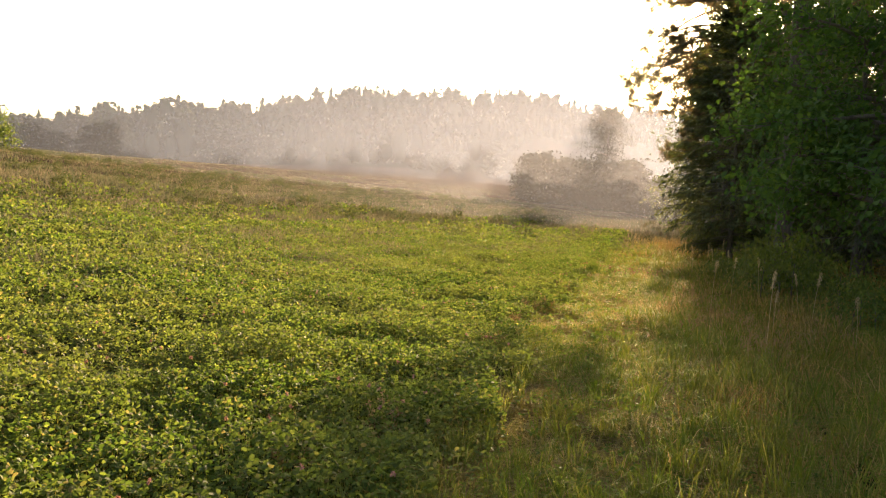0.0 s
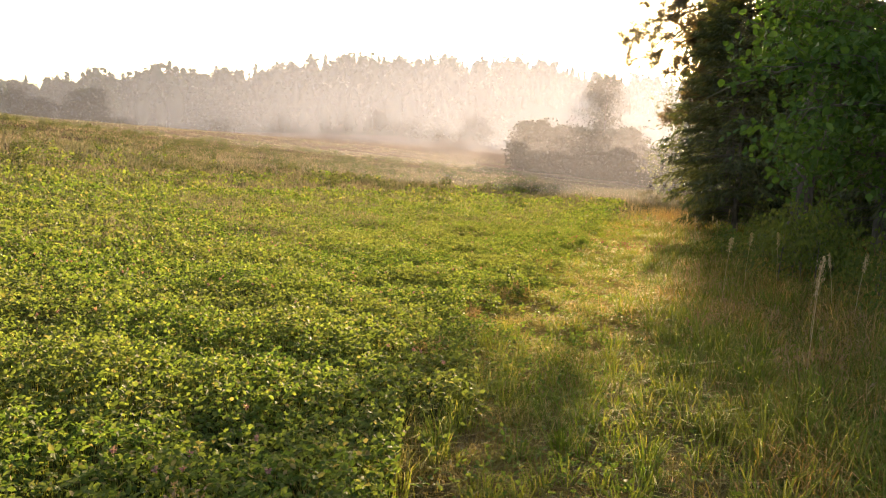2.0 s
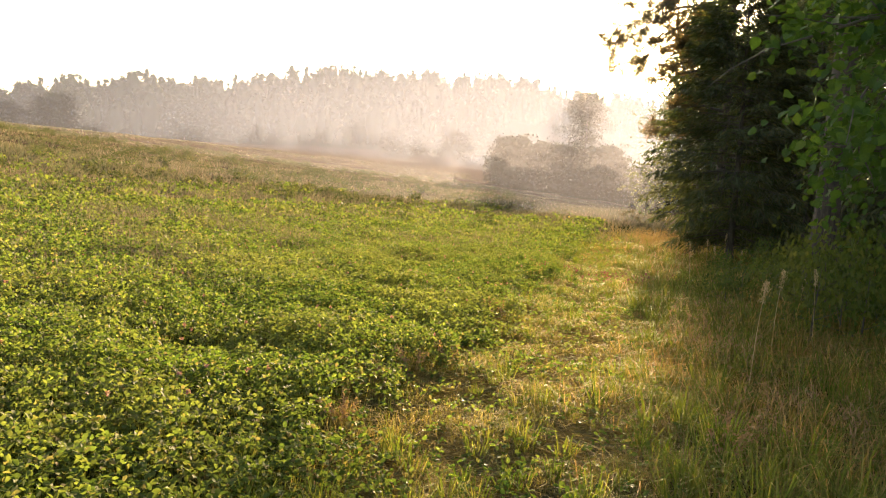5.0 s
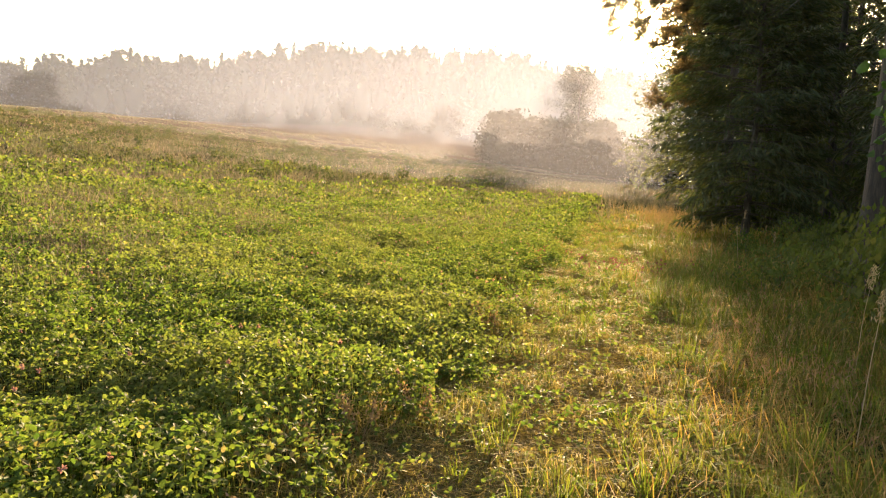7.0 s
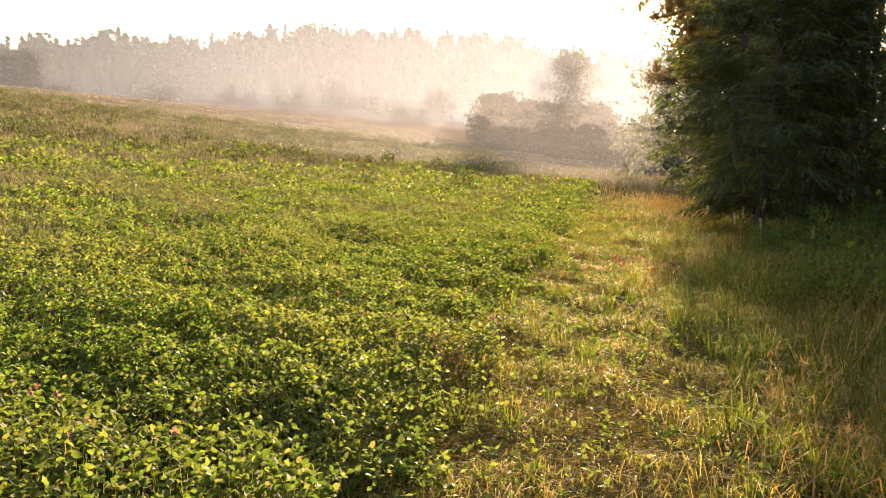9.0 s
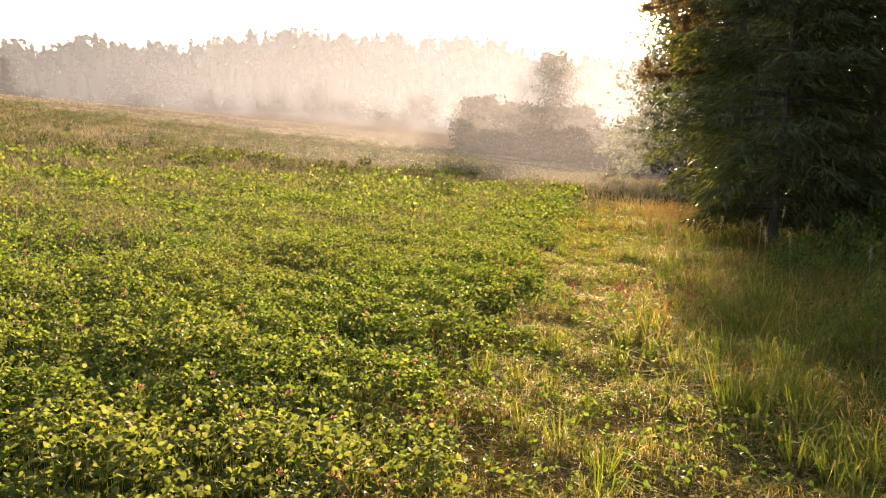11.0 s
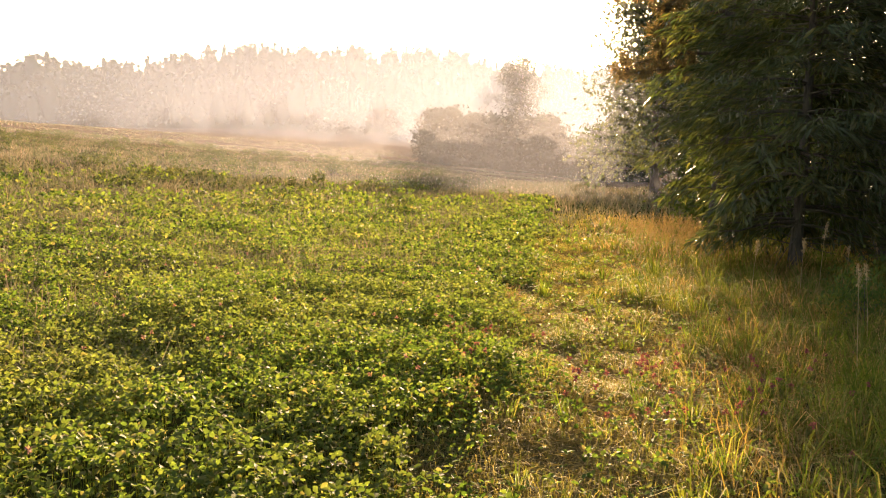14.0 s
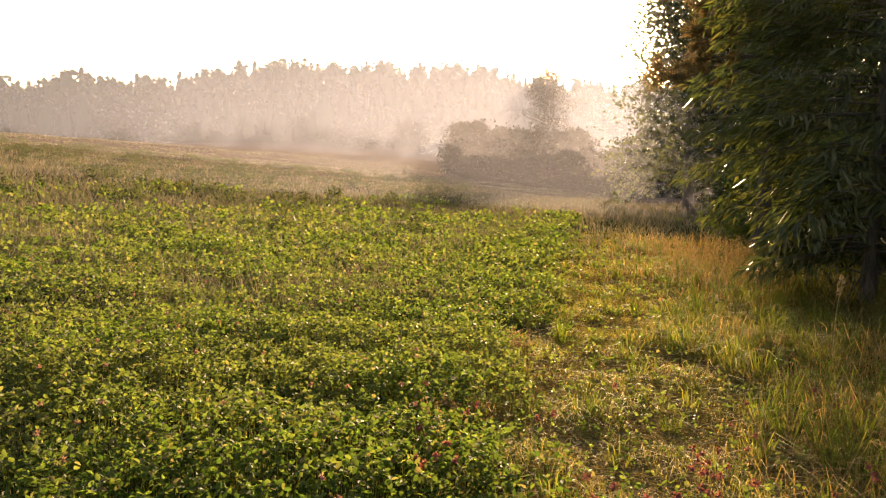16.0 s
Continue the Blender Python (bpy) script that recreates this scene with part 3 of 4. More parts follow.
# undergrowth
shrub = thing("shrub", 7.1, 19.4, "low leafy shrub in the rough grass under trees", "shrub", "shrubs under the trees")
broadleaf(shrub, 0.75, 0.012, 0.1, 0.6, 18, 900, 0.06, LEAVES, BARK, 0.3, 0.4, 3, 5, 0.5, True)
for x, y, r, k in ((7.8, 18.9, 40, 0.9), (8.4, 20.3, 100, 1.2), (9.6, 22.6, 160, 1.2), (9.0, 24.3, 220, 0.9), (10.6, 25.2, 300, 1.3), (12.2, 27.2, 20, 1.3), (13.2, 28.4, 80, 1.5), (8.0, 16.6, 130, 1.3), (7.3, 13.4, 190, 1.4), (6.6, 11.6, 250, 1.1), (7.7, 17.3, 15, 1.9), (8.2, 18.2, 95, 1.8), (7.0, 15.6, 145, 1.6)):
    copy_thing(shrub, pose(x, y, float(land(x, y)) - 0.03, 0, 0, r) @ Matrix.Scale(k, 4))
thicket = thing("thicket_bush", 15.5, 40.5, "dark leafy bush filling the wood's edge", "bush", "bushes in the wood")
broadleaf(thicket, 3.2, 0.05, 0.05, 1.9, 24, 3600, 0.2, LEAVES, BARK, 0.2, 0.4, 4, 7, 0.5, True)
for x, y, r, k in ((17.5, 33.0, 40, 0.8), (19.5, 38.5, 100, 1.1), (21.0, 48.0, 160, 1.1), (23.5, 56.0, 220, 1.2), (26.5, 60.0, 300, 1.3), (16.5, 23.5, 20, 0.9), (13.0, 15.0, 80, 1.0), (24.0, 44.0, 130, 1.3), (27.5, 66.5, 190, 1.3), (31.0, 72.0, 70, 1.4), (22.5, 27.0, 250, 1.2)):
    copy_thing(thicket, pose(x, y, float(land(x, y)) - 0.03, 0, 0, r) @ Matrix.Scale(k, 4))

# trees and bushes in the field and the misty valley


def polar(bearing, distance):
    return distance * math.sin(radians(bearing)), distance * math.cos(radians(bearing))


birch = thing("birch_tree", *polar(11.9, 141), "slender birch with a light open crown rising from bushes", "tree")
broadleaf(birch, 18.3, 0.2, 0.3, 5.6, 26, 7000, 0.36, WOODS, BIRCHBARK, 0.35, 0.75, 1, 6, 0.75)
bush = thing("bush", *polar(7.15, 136), "dense rounded hazy bush in the misty hollow", "bush", "bushes in the hollow")
broadleaf(bush, 7.4, 0.09, 0.04, 3.0, 40, 5000, 0.62, WOODS, BARK, 0.1, 0.45, 5, 7, 0.6, True, None, True)
for b, d, r, k in ((8.4, 139, 50, 0.95), (9.5, 137, 130, 0.88), (10.6, 136, 210, 0.98), (12.1, 137, 290, 0.92), (13.3, 134, 20, 1.05), (14.5, 135, 320, 0.85), (15.9, 132, 100, 0.8), (17.4, 130, 170, 0.95), (19.0, 128, 10, 1.1), (6.35, 137, 140, 0.5), (11.3, 133, 75, 0.6)):
    x, y = polar(b, d)
    copy_thing(bush, pose(x, y, float(land(x, y)) - 0.05, 0, 0, r) @ Matrix.Scale(k, 4))
round_tree = thing("round_tree", *polar(3.85, 215), "small round-crowned tree standing alone in mist", "tree")
broadleaf(round_tree, 9.6, 0.2, 0.12, 4.6, 30, 3600, 0.7, WOODS, BARK, 0.1, 0.5, 1, 7, 0.4, True, None, True)
for b, d, r, k in ((-0.6, 222, 70, 0.85), (-2.0, 224, 160, 0.65), (1.1, 226, 250, 0.6), (-27.9, 205, 30, 0.8), (-25.7, 208, 120, 0.95), (-23.5, 200, 200, 0.85), (-24.6, 206, 290, 0.75), (-16.6, 235, 10, 1.2), (-14.9, 238, 80, 1.1), (-13.0, 236, 150, 0.8)):
    x, y = polar(b, d)
    copy_thing(round_tree, pose(x, y, float(land(x, y)) - 0.05, 0, 0, r) @ Matrix.Scale(k, 4))

# the wooded hill
n = 2600
b, d = RNG.uniform(-52, 46, n), 270 + 207 * RNG.uniform(0, 1, n) ** 0.8
d = np.where(b > 2, np.maximum(d, 270 + 85 * smooth(2, 9, b) + RNG.uniform(0, 60, n)), d)
hx, hy = d * np.sin(np.radians(b)), d * np.cos(np.radians(b))
hz = land(hx, hy)
tall = RNG.uniform(9, 16, n) * (1 + 0.25 * waves(hx, hy, 60, 21))
conifer = RNG.uniform(0, 1, n) < 0.62
per = 36
t = RNG.uniform(0.12, 1.0, (n, per))
radius = np.where(conifer[:, None], (1.03 - t) * 0.21, 0.30 * np.sqrt(np.clip(1 - ((t - 0.6) / 0.44) ** 2, 0.02, 1))) * tall[:, None] * np.sqrt(RNG.uniform(0.1, 1, (n, per)))
a = RNG.uniform(0, 6.283, (n, per))
c = np.stack([hx[:, None] + radius * np.cos(a), hy[:, None] + radius * np.sin(a), hz[:, None] + t * tall[:, None]], -1).reshape(-1, 3)
aim = np.stack([np.cos(a), np.sin(a), np.where(conifer[:, None], -0.5, 0.2) + 0 * a], -1).reshape(-1, 3) + RNG.normal(size=(n * per, 3)) * 0.35
size = np.repeat(tall * 0.135, per) * RNG.uniform(0.7, 1.5, n * per)
crowns = leaf_arrays(c, aim, size, size * 0.7, 0.2, 0.5)
spire = conifer.nonzero()[0]
sp = np.stack([hx[spire], hy[spire], hz[spire] + tall[spire] * 0.97], 1)
spires = leaf_arrays(sp, np.tile([0.0, 0.0, 1.0], (len(sp), 1)), tall[spire] * 0.22, tall[spire] * 0.06, 0.3)
boles = blade_arrays(np.stack([hx, hy, hz], 1), tall * 0.95, RNG.normal(size=(n, 2)) * 0.02 + 0.001, np.full(n, 0.5))
# opaque cores added inside the hill trees to hold back the low sun
body = [lump_arrays(np.stack([hx, hy, hz], 1)[conifer], tall[conifer] * 0.17, tall[conifer] * 0.97, ((0.08, 0.6), (0.22, 1.0), (0.6, 0.55), (1.0, 0.05))), lump_arrays(np.stack([hx, hy, hz], 1)[~conifer], tall[~conifer] * 0.25, tall[~conifer] * 0.95, ((0.1, 0.5), (0.4, 1.0), (0.75, 0.85), (1.0, 0.3)))]
stuff("hill_forest", joined(body + [crowns, spires, boles]), WOODS, "mixed conifer forest covering the hill, pale with mist", "forest")

# the raised hide
hide = thing("hunting_stand", *polar(-32.0, 99), "brown wooden raised hide on legs at the field's crest", "hunting stand", turn=25)


def box_arrays(x0, x1, y0, y1, z0, z1):
    v = np.array([(x, y, z) for z in (z0, z1) for x, y in ((x0, y0), (x1, y0), (x1, y1), (x0, y1))], float)
    f = np.array([(0, 2, 1), (0, 3, 2), (4, 5, 6), (4, 6, 7), (0, 1, 5), (0, 5, 4), (1, 2, 6), (1, 6, 5), (2, 3, 7), (2, 7, 6), (3, 0, 4), (3, 4, 7)])
    return v, f


hide.scale = (1.4, 1.4, 1.4)
for sx in (-0.75, 0.75):
    for sy in (-0.75, 0.75):
        part("leg", tube_arrays([(sx * 1.25, sy * 1.25, 0), (sx, sy, 2.6)], [0.07, 0.06], 6), BOARDS, hide)
part("floor", box_arrays(-0.85, 0.85, -0.85, 0.85, 2.55, 2.63), BOARDS, hide)
for k in range(8):
    part("board", box_arrays(-0.85 + k * 0.2125, -0.85 + k * 0.2125 + 0.2, -0.85, -0.82, 2.63, 3.5 + 0.02 * (k % 2)), BOARDS, hide)
    part("board", box_arrays(0.82, 0.85, -0.85 + k * 0.2125, -0.85 + k * 0.2125 + 0.2, 2.63, 3.5 + 0.02 * (k % 3)), BOARDS, hide)
    part("board", box_arrays(-0.85 + k * 0.2125, -0.85 + k * 0.2125 + 0.2, 0.82, 0.85, 2.63, 4.3), BOARDS, hide)
for sx in (-0.83, 0.79):
    for sy in (-0.83, 0.79):
        part("post", box_arrays(sx, sx + 0.05, sy, sy + 0.05, 3.4, 4.4), BOARDS, hide)
part("roof", (lambda a: (a[0] + np.stack([0 * a[0][:, 0], 0 * a[0][:, 0], 0.12 * a[0][:, 1]], 1), a[1]))(box_arrays(-1.05, 1.05, -1.05, 1.05, 4.4, 4.47)), BOARDS, hide)
for k in range(8):
    part("rung", tube_arrays([(-0.3, -1.75 + k * 0.1, 0.25 + k * 0.31), (0.3, -1.75 + k * 0.1, 0.25 + k * 0.31)], [0.025, 0.025], 5), BOARDS, hide)
for sx in (-0.3, 0.3):
    part("ladder_rail", tube_arrays([(sx, -1.83, 0), (sx, -0.9, 2.8)], [0.035, 0.03], 5), BOARDS, hide)
hide_bush = thing("bush", *polar(-30.9, 100), "green bush beside a raised hide", "bush")
broadleaf(hide_bush, 4.2, 0.06, 0.05, 1.7, 20, 1800, 0.28, LEAVES, BARK, 0.1, 0.4, 3, 6, 0.5, True)

# ---- the meadow ----


def sown(x0, x1, y0, y1, cell, wanted):
    """Random places; wanted(x, y) gives how many a square metre should hold."""
    cx, cy = np.meshgrid(np.arange(x0, x1, cell) + cell / 2, np.arange(y0, y1, cell) + cell / 2)
    cx, cy = cx.ravel(), cy.ravel()
    count = RNG.poisson(np.clip(wanted(cx, cy), 0, None) * cell * cell)
    n = count.sum()
    return np.repeat(cx, count) + RNG.uniform(-0.5, 0.5, n) * cell, np.repeat(cy, count) + RNG.uniform(-0.5, 0.5, n) * cell


def from_track(x, y):
    """Distance to the stretch of track that is walked and the ground just ahead of it."""
    k = np.clip((x * 4.0 + (y - 3) * 19.5) / (4.0 ** 2 + 19.5 ** 2), 0, 1)
    return np.hypot(x - 4.0 * k, y - 3 - 19.5 * k)


def in_sight(x, y):
    """The wedge of ground that lies ahead of the track."""
    left = x > -4.5 - 0.70 * np.maximum(y - 3, -2)
    right = x < 3.6 + 0.72 * y
    near = from_track(x, y) < 14
    return np.where(left & right, 1.0, 0.07 * near)


def grain(x, y):
    """Leaf size: larger and sparser away from the track."""
    return np.clip(0.0055 * (from_track(x, y) + 3.2), 0.033, 0.19) * np.where(in_sight(x, y) < 1, 1.8, 1.0)


def clover_cover(x, y):
    u = x - edge(y)
    c = 0.10 * (y < 40) + 0.90 * smooth(0.15, -0.25, u + 0.25 * waves(x, y, 1.3, 31))
    c = c * (1 - smooth(0.0, 0.7, dryness(x, y))) * (0.82 + 0.18 * waves(x, y, 2.4, 33))
    return np.clip(c, 0.0, 1) * in_sight(x, y)


x, y = sown(-75, 14, -10, 95, 0.5, lambda x, y: (1.5 + 0.7 * smooth(6, 2.5, from_track(x, y))) * clover_cover(x, y) / (0.6 * grain(x, y) ** 2) / 3)
g = grain(x, y) * RNG.uniform(0.75, 1.25, len(x))
canopy = np.maximum(0.07, 0.24 + 0.06 * waves(x, y, 2.6, 41) + 0.045 * waves(x, y, 1.5, 43) + 0.06 * waves(x, y, 0.5, 42)) * (0.5 + 0.5 * smooth(0.5, -0.2, x - edge(y)))
z = land(x, y) + canopy * (0.25 + 0.85 * RNG.uniform(0, 1, len(x)) ** 0.7)
turn = RNG.uniform(0, 6.283, len(x))
tip = RNG.normal(size=(len(x), 2)) * 0.6
close = from_track(x, y) < 3.2
near_leaves, far_leaves = [], []
for k in range(3):
    a = turn + k * 2.094
    dx, dy = np.cos(a), np.sin(a)
    ahead = np.stack([dx, dy, tip[:, 0] * dx + tip[:, 1] * dy + 0.12], 1)
    c = np.stack([x, y, z], 1) + ahead * (g * 0.52)[:, None]
    near_leaves.append(round_leaf_arrays(c[close], ahead[close], g[close] * 1.1, g[close] * 0.72, 0.16, 0.6))
    far_leaves.append(leaf_arrays(c[~close], ahead[~close], g[~close] * 1.05, g[~close] * 0.8, 0.12, 0.55))
stuff("clover", joined(near_leaves + far_leaves), CLOVER, "dense green clover crop with three-part leaves, backlit by low sun", "clover")
pick = close & (RNG.uniform(0, 1, len(x)) < 0.4)
root = np.stack([x, y, land(x, y)], 1)[pick]
stuff("clover_stems", sliver_arrays(root, z[pick] - root[:, 2] + 0.02, RNG.normal(size=(len(root), 2)) * 0.12 + 0.001, np.full(len(root), 0.004)), TUFT, "thin green clover stalks under the leaves", "clover")

# short trodden grass on the track, and thin grass among the clover


def track_grass(x, y):
    u = x - edge(y)
    on = smooth(-0.5, 0.1, u) * smooth(3.0, 1.9, u)
    d = from_track(x, y) + 3.2
    return (2300 * on * (0.75 + 0.4 * waves(x, y, 1.1, 51)) * (1 - 0.8 * bare_soil(x, y)) + 22) * np.minimum(1, (4.5 / d) ** 1.5) * in_sight(x, y) * (d < 45)


x, y = sown(-14, 18, -9, 48, 0.5, track_grass)
u = x - edge(y)
on = smooth(-0.5, 0.1, u) * smooth(3.0, 1.9, u)
h = (RNG.uniform(0.05, 0.17, len(x)) * (0.8 + 0.6 * waves(x, y, 1.4, 52))) * on + (1 - on) * RNG.uniform(0.16, 0.34, len(x))
root, h, lean, wide, close = np.stack([x, y, land(x, y)], 1), np.maximum(0.04, h), RNG.normal(size=(len(x), 2)) * 0.85, 0.0036 + 0.0008 * from_track(x, y), from_track(x, y) < 4
stuff("track_grass", joined([blade_arrays(root[close], h[close], lean[close], wide[close]), sliver_arrays(root[~close], h[~close] * 0.8, lean[~close], wide[~close])]), GRASS, "short yellow-green trodden grass along the track", "grass")

# tall grass of the verge under the trees


def verge_grass(x, y):
    u = x - edge(y)
    d = from_track(x, y) + 3.2
    return 380 * smooth(1.5, 2.3, u + 0.3 * waves(x, y, 2.0, 61)) * (0.4 + 0.6 * smooth(9, 4, u)) * np.minimum(1, (6 / d) ** 1.3) * in_sight(x, y) * (y < 45)


x, y = sown(-4, 24, -9, 46, 0.5, verge_grass)
h = RNG.uniform(0.2, 0.62, len(x)) * (0.85 + 0.35 * waves(x, y, 2.2, 62)) * (0.6 + 0.4 * smooth(1.6, 3.2, x - edge(y)))
stuff("verge_grass", blade_arrays(np.stack([x, y, land(x, y)], 1), np.maximum(0.1, h), RNG.normal(size=(len(x), 2)) * 0.95, 0.005 + 0.0008 * from_track(x, y)), VERGE, "tall rough grass on the verge below the trees", "grass")

# tufts of long blades that bend outwards
x, y = sown(-4, 20, 0, 42, 0.5, lambda x, y: (13 * smooth(1.5, 2.4, x - edge(y)) + (3.2 + 20 * smooth(12, 8, y)) * smooth(-0.6, 0.1, x - edge(y))) * np.minimum(1, (9 / (from_track(x, y) + 3.2)) ** 1.4) * smooth(9, 5, x - edge(y)) * in_sight(x, y))
n, per = len(x), 24
a = RNG.uniform(0, 6.283, (n, per))
r = RNG.uniform(0, 0.06, (n, per))
tall = np.repeat(RNG.uniform(0.22, 0.6, n) * (0.65 + 0.35 * smooth(1.0, 2.6, x - edge(y))), per) * RNG.uniform(0.55, 1.1, n * per)
px, py = (x[:, None] + r * np.cos(a)).ravel(), (y[:, None] + r * np.sin(a)).ravel()
lean = np.stack([np.cos(a).ravel(), np.sin(a).ravel()], 1) * RNG.uniform(0.3, 1.5, (n * per, 1))
stuff("grass_tufts", blade_arrays(np.stack([px, py, land(px, py)], 1), tall, lean, 0.006 + 0.0008 * from_track(px, py)), TUFT, "bright green tufts of long bending grass blades", "grass")

# dead stalks lying on the track
x, y = sown(-4, 14, 2, 34, 0.5, lambda x, y: 760 * smooth(-0.3, 0.2, x - edge(y)) * smooth(2.8, 1.6, x - edge(y)) * np.minimum(1, (6 / (from_track(x, y) + 3.2)) ** 1.5))
c = np.stack([x, y, land(x, y) + RNG.uniform(0.005, 0.05, len(x))], 1)
a = RNG.uniform(0, 6.283, len(x))
stuff("straw_litter", leaf_arrays(c, np.stack([np.cos(a), np.sin(a), RNG.normal(size=len(x)) * 0.2], 1), RNG.uniform(0.06, 0.2, len(x)), 0.0042 + 0.0007 * from_track(x, y), 0.1, 0.8), STRAW, "pale dead grass stalks lying on the track", "straw")

# dry grass of the upper field
x, y = sown(-110, 40, 14, 150, 1.0, lambda x, y: 470 * smooth(0.0, 0.4, dryness(x, y)) * np.minimum(1, (9 / (from_track(x, y) + 3)) ** 1.7) * in_sight(x, y) * (x < edge(y) + 6) + 14 * (y > 36) * (y < 90) * smooth(-5, -1, x - edge(y)) * (x < edge(y) + 10))
h = RNG.uniform(0.15, 0.40, len(x)) * (1 + 0.5 * waves(x, y, 3.0, 71)) * (1 - 0.55 * smooth(70, 110, np.hypot(x, y)))
stuff("dry_grass", sliver_arrays(np.stack([x, y, land(x, y)], 1), np.maximum(0.1, h), RNG.normal(size=(len(x), 2)) * 0.6, 0.008 + 0.0014 * from_track(x, y)), HAY, "hay-coloured dry grass on the upper field", "grass")

# darker tufts dotted over the upper field
x, y = sown(-95, 12, 33, 122, 1.0, lambda x, y: 0.17 * smooth(0.1, 0.5, dryness(x, y)) * (waves(x, y, 9.0, 81) > -0.2) * in_sight(x, y) * (x < edge(y) - 2))
n, per = len(x), 50
r, a = RNG.uniform(0, 1, (n, per)) ** 0.5 * RNG.uniform(0.2, 0.8, (n, 1)) ** 1.2 * (0.75 + np.hypot(x, y) / 140)[:, None], RNG.uniform(0, 6.283, (n, per))
c = np.stack([x[:, None] + 1.3 * r * np.cos(a), y[:, None] + 1.3 * r * np.sin(a), land(x, y)[:, None] + 0.12 + np.maximum(0.2, 0.95 - r) * RNG.uniform(0.15, 0.75, (n, per))], -1).reshape(-1, 3)
stuff("field_tufts", leaf_arrays(c, RNG.normal(size=c.shape) + np.array([0, 0, 0.6]), RNG.uniform(0.12, 0.26, len(c)), 0.09, 0.2), DOCK, "dark weedy tufts dotted over the dry field", "weeds")

# reddish flowering grass, by the spruce and in wisps along the verge


def flowering_grass(cx, cy, wide, long, count, low, high, label):
    x, y = sown(cx - 3 * wide, cx + 3 * wide, cy - 3 * long, cy + 3 * long, 0.25, lambda x, y: count * np.exp(-((x - cx) / wide) ** 2 - ((y - cy) / long) ** 2))
    root = np.stack([x, y, land(x, y)], 1)
    h = RNG.uniform(low, high, len(x))
    lean = RNG.normal(size=(len(x), 2)) * 0.25
    stalks = sliver_arrays(root, h, lean, np.full(len(x), 0.006))
    at = np.concatenate([root + np.stack([lean[:, 0] * h * 0.55, lean[:, 1] * h * 0.55, h * (0.76 + 0.035 * k)], 1) + RNG.normal(size=root.shape) * 0.02 for k in range(8)])
    heads = leaf_arrays(at, RNG.normal(size=at.shape) * 0.5 + np.array([0, 0, 1.0]), 0.06, 0.010, 0.2)
    stuff("red_grass", joined([stalks, heads]), ROSE, label, "grass")


flowering_grass(9.8, 31.8, 0.9, 1.8, 85, 0.5, 1.0, "patch of tall reddish flowering grass beside the spruce")
for cx, cy, wide, long in ((4.4, 11.6, 0.3, 0.4), (5.4, 11.2, 0.35, 0.4), (4.9, 13.8, 0.3, 0.5), (3.7, 8.6, 0.3, 0.4), (5.2, 15.6, 0.3, 0.4), (5.9, 17.2, 0.3, 0.4), (4.6, 9.6, 0.4, 0.4)):
    flowering_grass(cx, cy, wide, long, 80, 0.25, 0.45, "wisp of fine pinkish flowering grass on the verge")

# clover heads


def flower_heads(x, y, low, high, radius, material, label):
    n, per = len(x), 16
    d = RNG.normal(size=(n, per, 3))
    d /= np.linalg.norm(d, axis=2, keepdims=True)
    c = (np.stack([x, y, land(x, y) + RNG.uniform(low, high, n)], 1)[:, None] + d * radius).reshape(-1, 3)
    stuff("clover_flowers", leaf_arrays(c, d.reshape(-1, 3), radius * 2.0, radius, 0.1), material, label, "flowers")


flower_heads(*sown(-6, 6, 3.0, 30, 1.0, lambda x, y: 3.4 * smooth(0.1, -0.4, x - edge(y)) * (waves(x, y, 2.6, 91) > 0.0)), 0.26, 0.38, 0.011, PINK, "pink clover flower heads among the leaves")
flower_heads(*sown(4.0, 7.4, 17.8, 25.0, 0.25, lambda x, y: 30.0 * np.exp(-((y - 22.0) / 1.5) ** 2) * (waves(x, y, 1.1, 92) > 0.35)), 0.14, 0.32, 0.014, CRIMSON, "deep red clover flower heads at the track's edge")

# tall plumed grass along the verge


def plume_grass(x, y, tall):
    tuft = thing("plume_grass", x, y, "tall grass stalk with a pale feathery seed plume", "grass", "plumed grasses on the verge", 0.02)
    stalk = bent((0, 0, 0), (0.06, -0.03, 1), tall, 0.12, 6, 0.02)
    part("stalk", tube_arrays(stalk, np.linspace(0.004, 0.002, 7), 5), PLUME, tuft)
    c, d = along(stalk, RNG.uniform(0.82, 1.0, 90))
    c = c + RNG.normal(size=c.shape) * np.array([0.014, 0.014, 0.01])
    part("plume", leaf_arrays(c, d / np.linalg.norm(d, axis=1, keepdims=True) + RNG.normal(size=c.shape) * 0.55, 0.035, 0.008, 0.1), PLUME, tuft, "pale pinkish seed plume")["kind"] = "stuff"
    for k in range(5):
        a = RNG.uniform(0, 6.283)
        b = bent((0, 0, 0.02 + 0.06 * k), (math.cos(a) * 0.45, math.sin(a) * 0.45, 1), RNG.uniform(0.3, 0.55), 1.1, 6, 0.03)
        side = np.array([-math.sin(a), math.cos(a), 0]) * np.linspace(0.006, 0.0008, 7)[:, None]
        v = np.concatenate([b - side, b + side])
        f = [q for i in range(6) for q in ((i, i + 7, i + 8), (i, i + 8, i + 1))]
        part("leaf", (v, np.array(f)), VERGE, tuft)
    return tuft


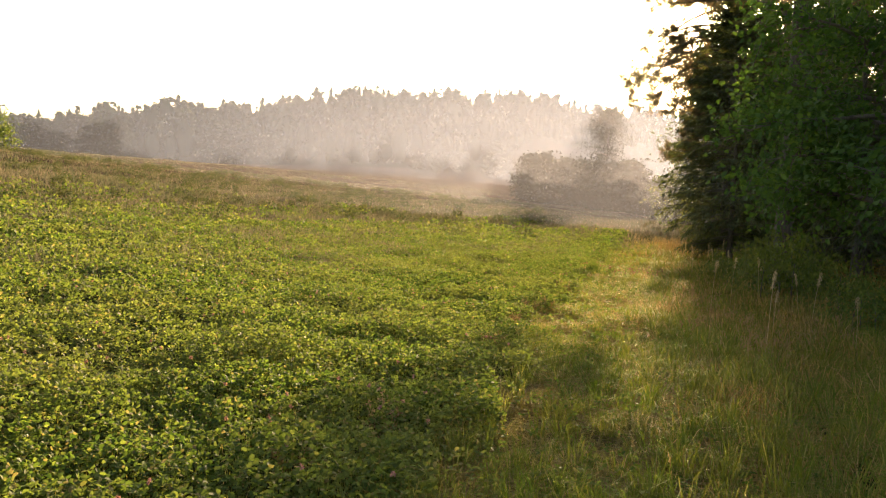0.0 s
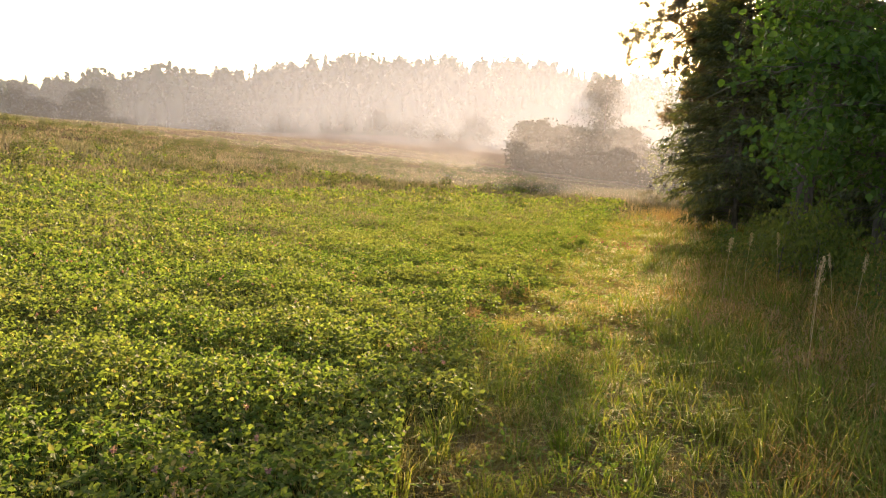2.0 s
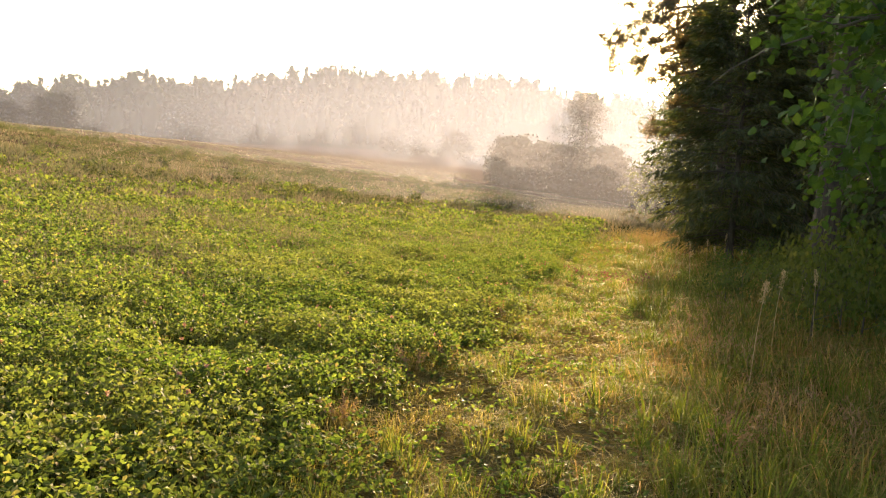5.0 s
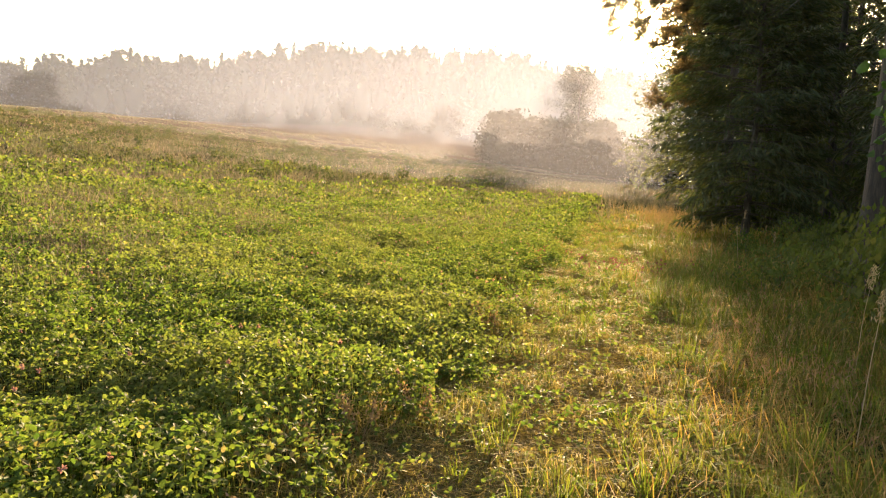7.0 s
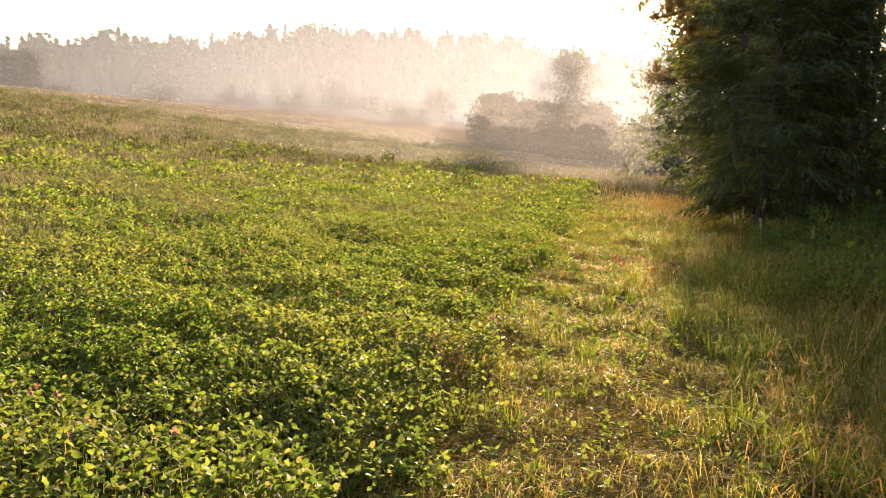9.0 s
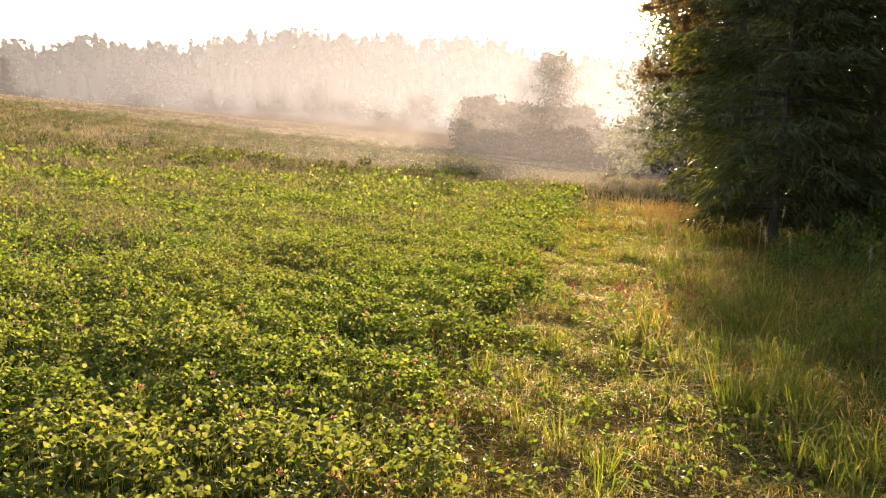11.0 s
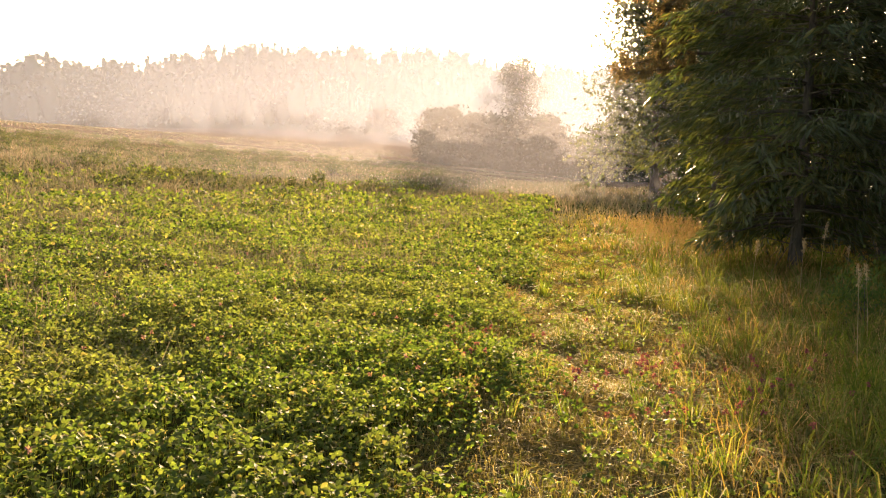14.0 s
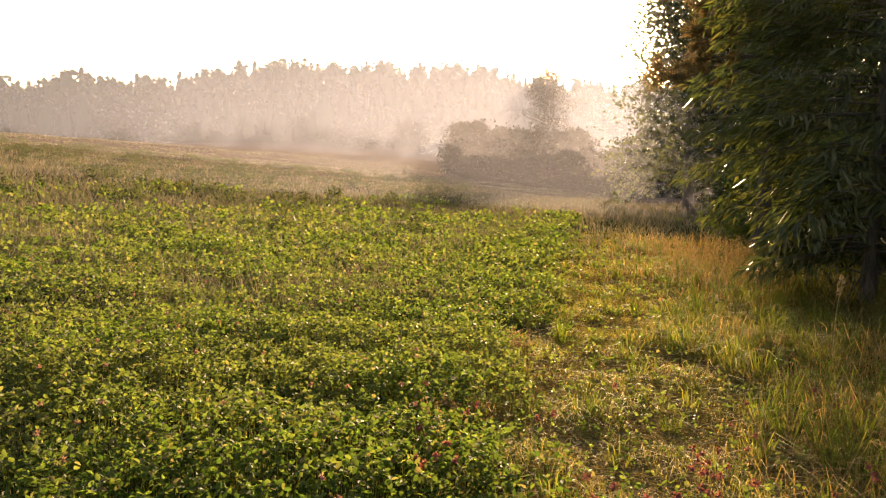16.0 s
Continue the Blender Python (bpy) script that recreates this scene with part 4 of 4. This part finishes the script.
plumes = [plume_grass(3.85, 8.9, 1.2), plume_grass(4.6, 12.9, 1.1), plume_grass(5.6, 11.4, 1.05)]
for k, (x, y) in enumerate(((4.4, 10.0), (5.2, 9.4), (6.0, 12.6), (6.4, 15.2), (5.6, 14.6), (7.2, 17.2), (7.9, 20.9), (8.4, 23.4), (9.0, 25.6), (9.7, 26.3), (10.6, 27.0), (11.9, 28.0), (7.3, 22.0), (8.0, 25.0))):
    copy_thing(plumes[k % 3], pose(x, y, float(land(x, y)) - 0.02, 0, 0, k * 77) @ Matrix.Scale(0.75 + 0.06 * (k % 5), 4))

# withered weeds at the clover's edge


def dry_weed(x, y):
    weed = thing("dry_weed", x, y, "withered reddish-brown weed at the clover's edge", "weed", "withered weeds", 0.02)
    for k in range(6):
        a = RNG.uniform(0, 6.283)
        st = bent((0, 0, 0), (math.cos(a) * 0.5, math.sin(a) * 0.5, 1), RNG.uniform(0.22, 0.4), 0.2, 4, 0.1)
        part("stalk", tube_arrays(st, np.linspace(0.004, 0.002, 5), 4), ROSE, weed)
        c, d = along(st, RNG.uniform(0.45, 1.0, 40))
        tagged(part("seed_head", leaf_arrays(c + RNG.normal(size=c.shape) * 0.018, RNG.normal(size=c.shape) + np.array([0, 0, 0.7]), 0.028, 0.014, 0.2), ROSE, weed), kind="stuff")
    return weed


weeds = [dry_weed(1.55, 12.85), dry_weed(4.2, 22.9)]
for k, (x, y) in enumerate(((1.35, 12.5), (1.9, 13.2), (1.1, 11.4), (3.6, 10.9), (3.8, 11.5), (4.0, 11.2), (4.4, 23.3), (2.6, 16.0), (2.9, 17.3), (3.9, 21.2), (0.6, 9.2), (-0.4, 5.6), (-0.9, 4.6), (5.2, 25.8))):
    copy_thing(weeds[k % 2], pose(x, y, float(land(x, y)) - 0.02, 0, 0, k * 61) @ Matrix.Scale(0.8 + 0.08 * (k % 4), 4))

# ---- mist in the valley ----


def mist_sheet(distance, low, high, amount, lumps, lift, tone, left, floor=-3.0):
    """A bank of thin mist that lies across the valley in an arc."""
    a = np.radians(np.linspace(-75, 70, 60))
    x, y = 2 + distance * np.sin(a), 10 + distance * np.cos(a)
    z = np.linspace(floor, high, 3)
    v = np.stack([np.tile(x, 3), np.tile(y, 3), np.repeat(z, 60)], 1)
    k = (np.arange(59)[None, :] + np.arange(2)[:, None] * 60).ravel()
    stuff("mist_bank", (v, np.stack([k, k + 1, k + 61, k + 60], 1)), mist_material("mist", amount, low, high, lumps, distance, lift, tone, left), "thin bank of morning mist lying across the valley", "mist")


WARM, COOL = (0.215, 0.225, 0.25), (0.185, 0.225, 0.305)
mist_sheet(50, 0.5, 20.0, 0.105, 0.04, 1.2, WARM, 0.0)
mist_sheet(104, 2.0, 42.0, 0.125, 0.018, 0.0, WARM, 0.5)
mist_sheet(163, 3.5, 58.0, 0.115, 0.012, 0.0, COOL, 0.6)
mist_sheet(187, 5.0, 64.0, 0.13, 0.01, 0.0, COOL, 0.6)
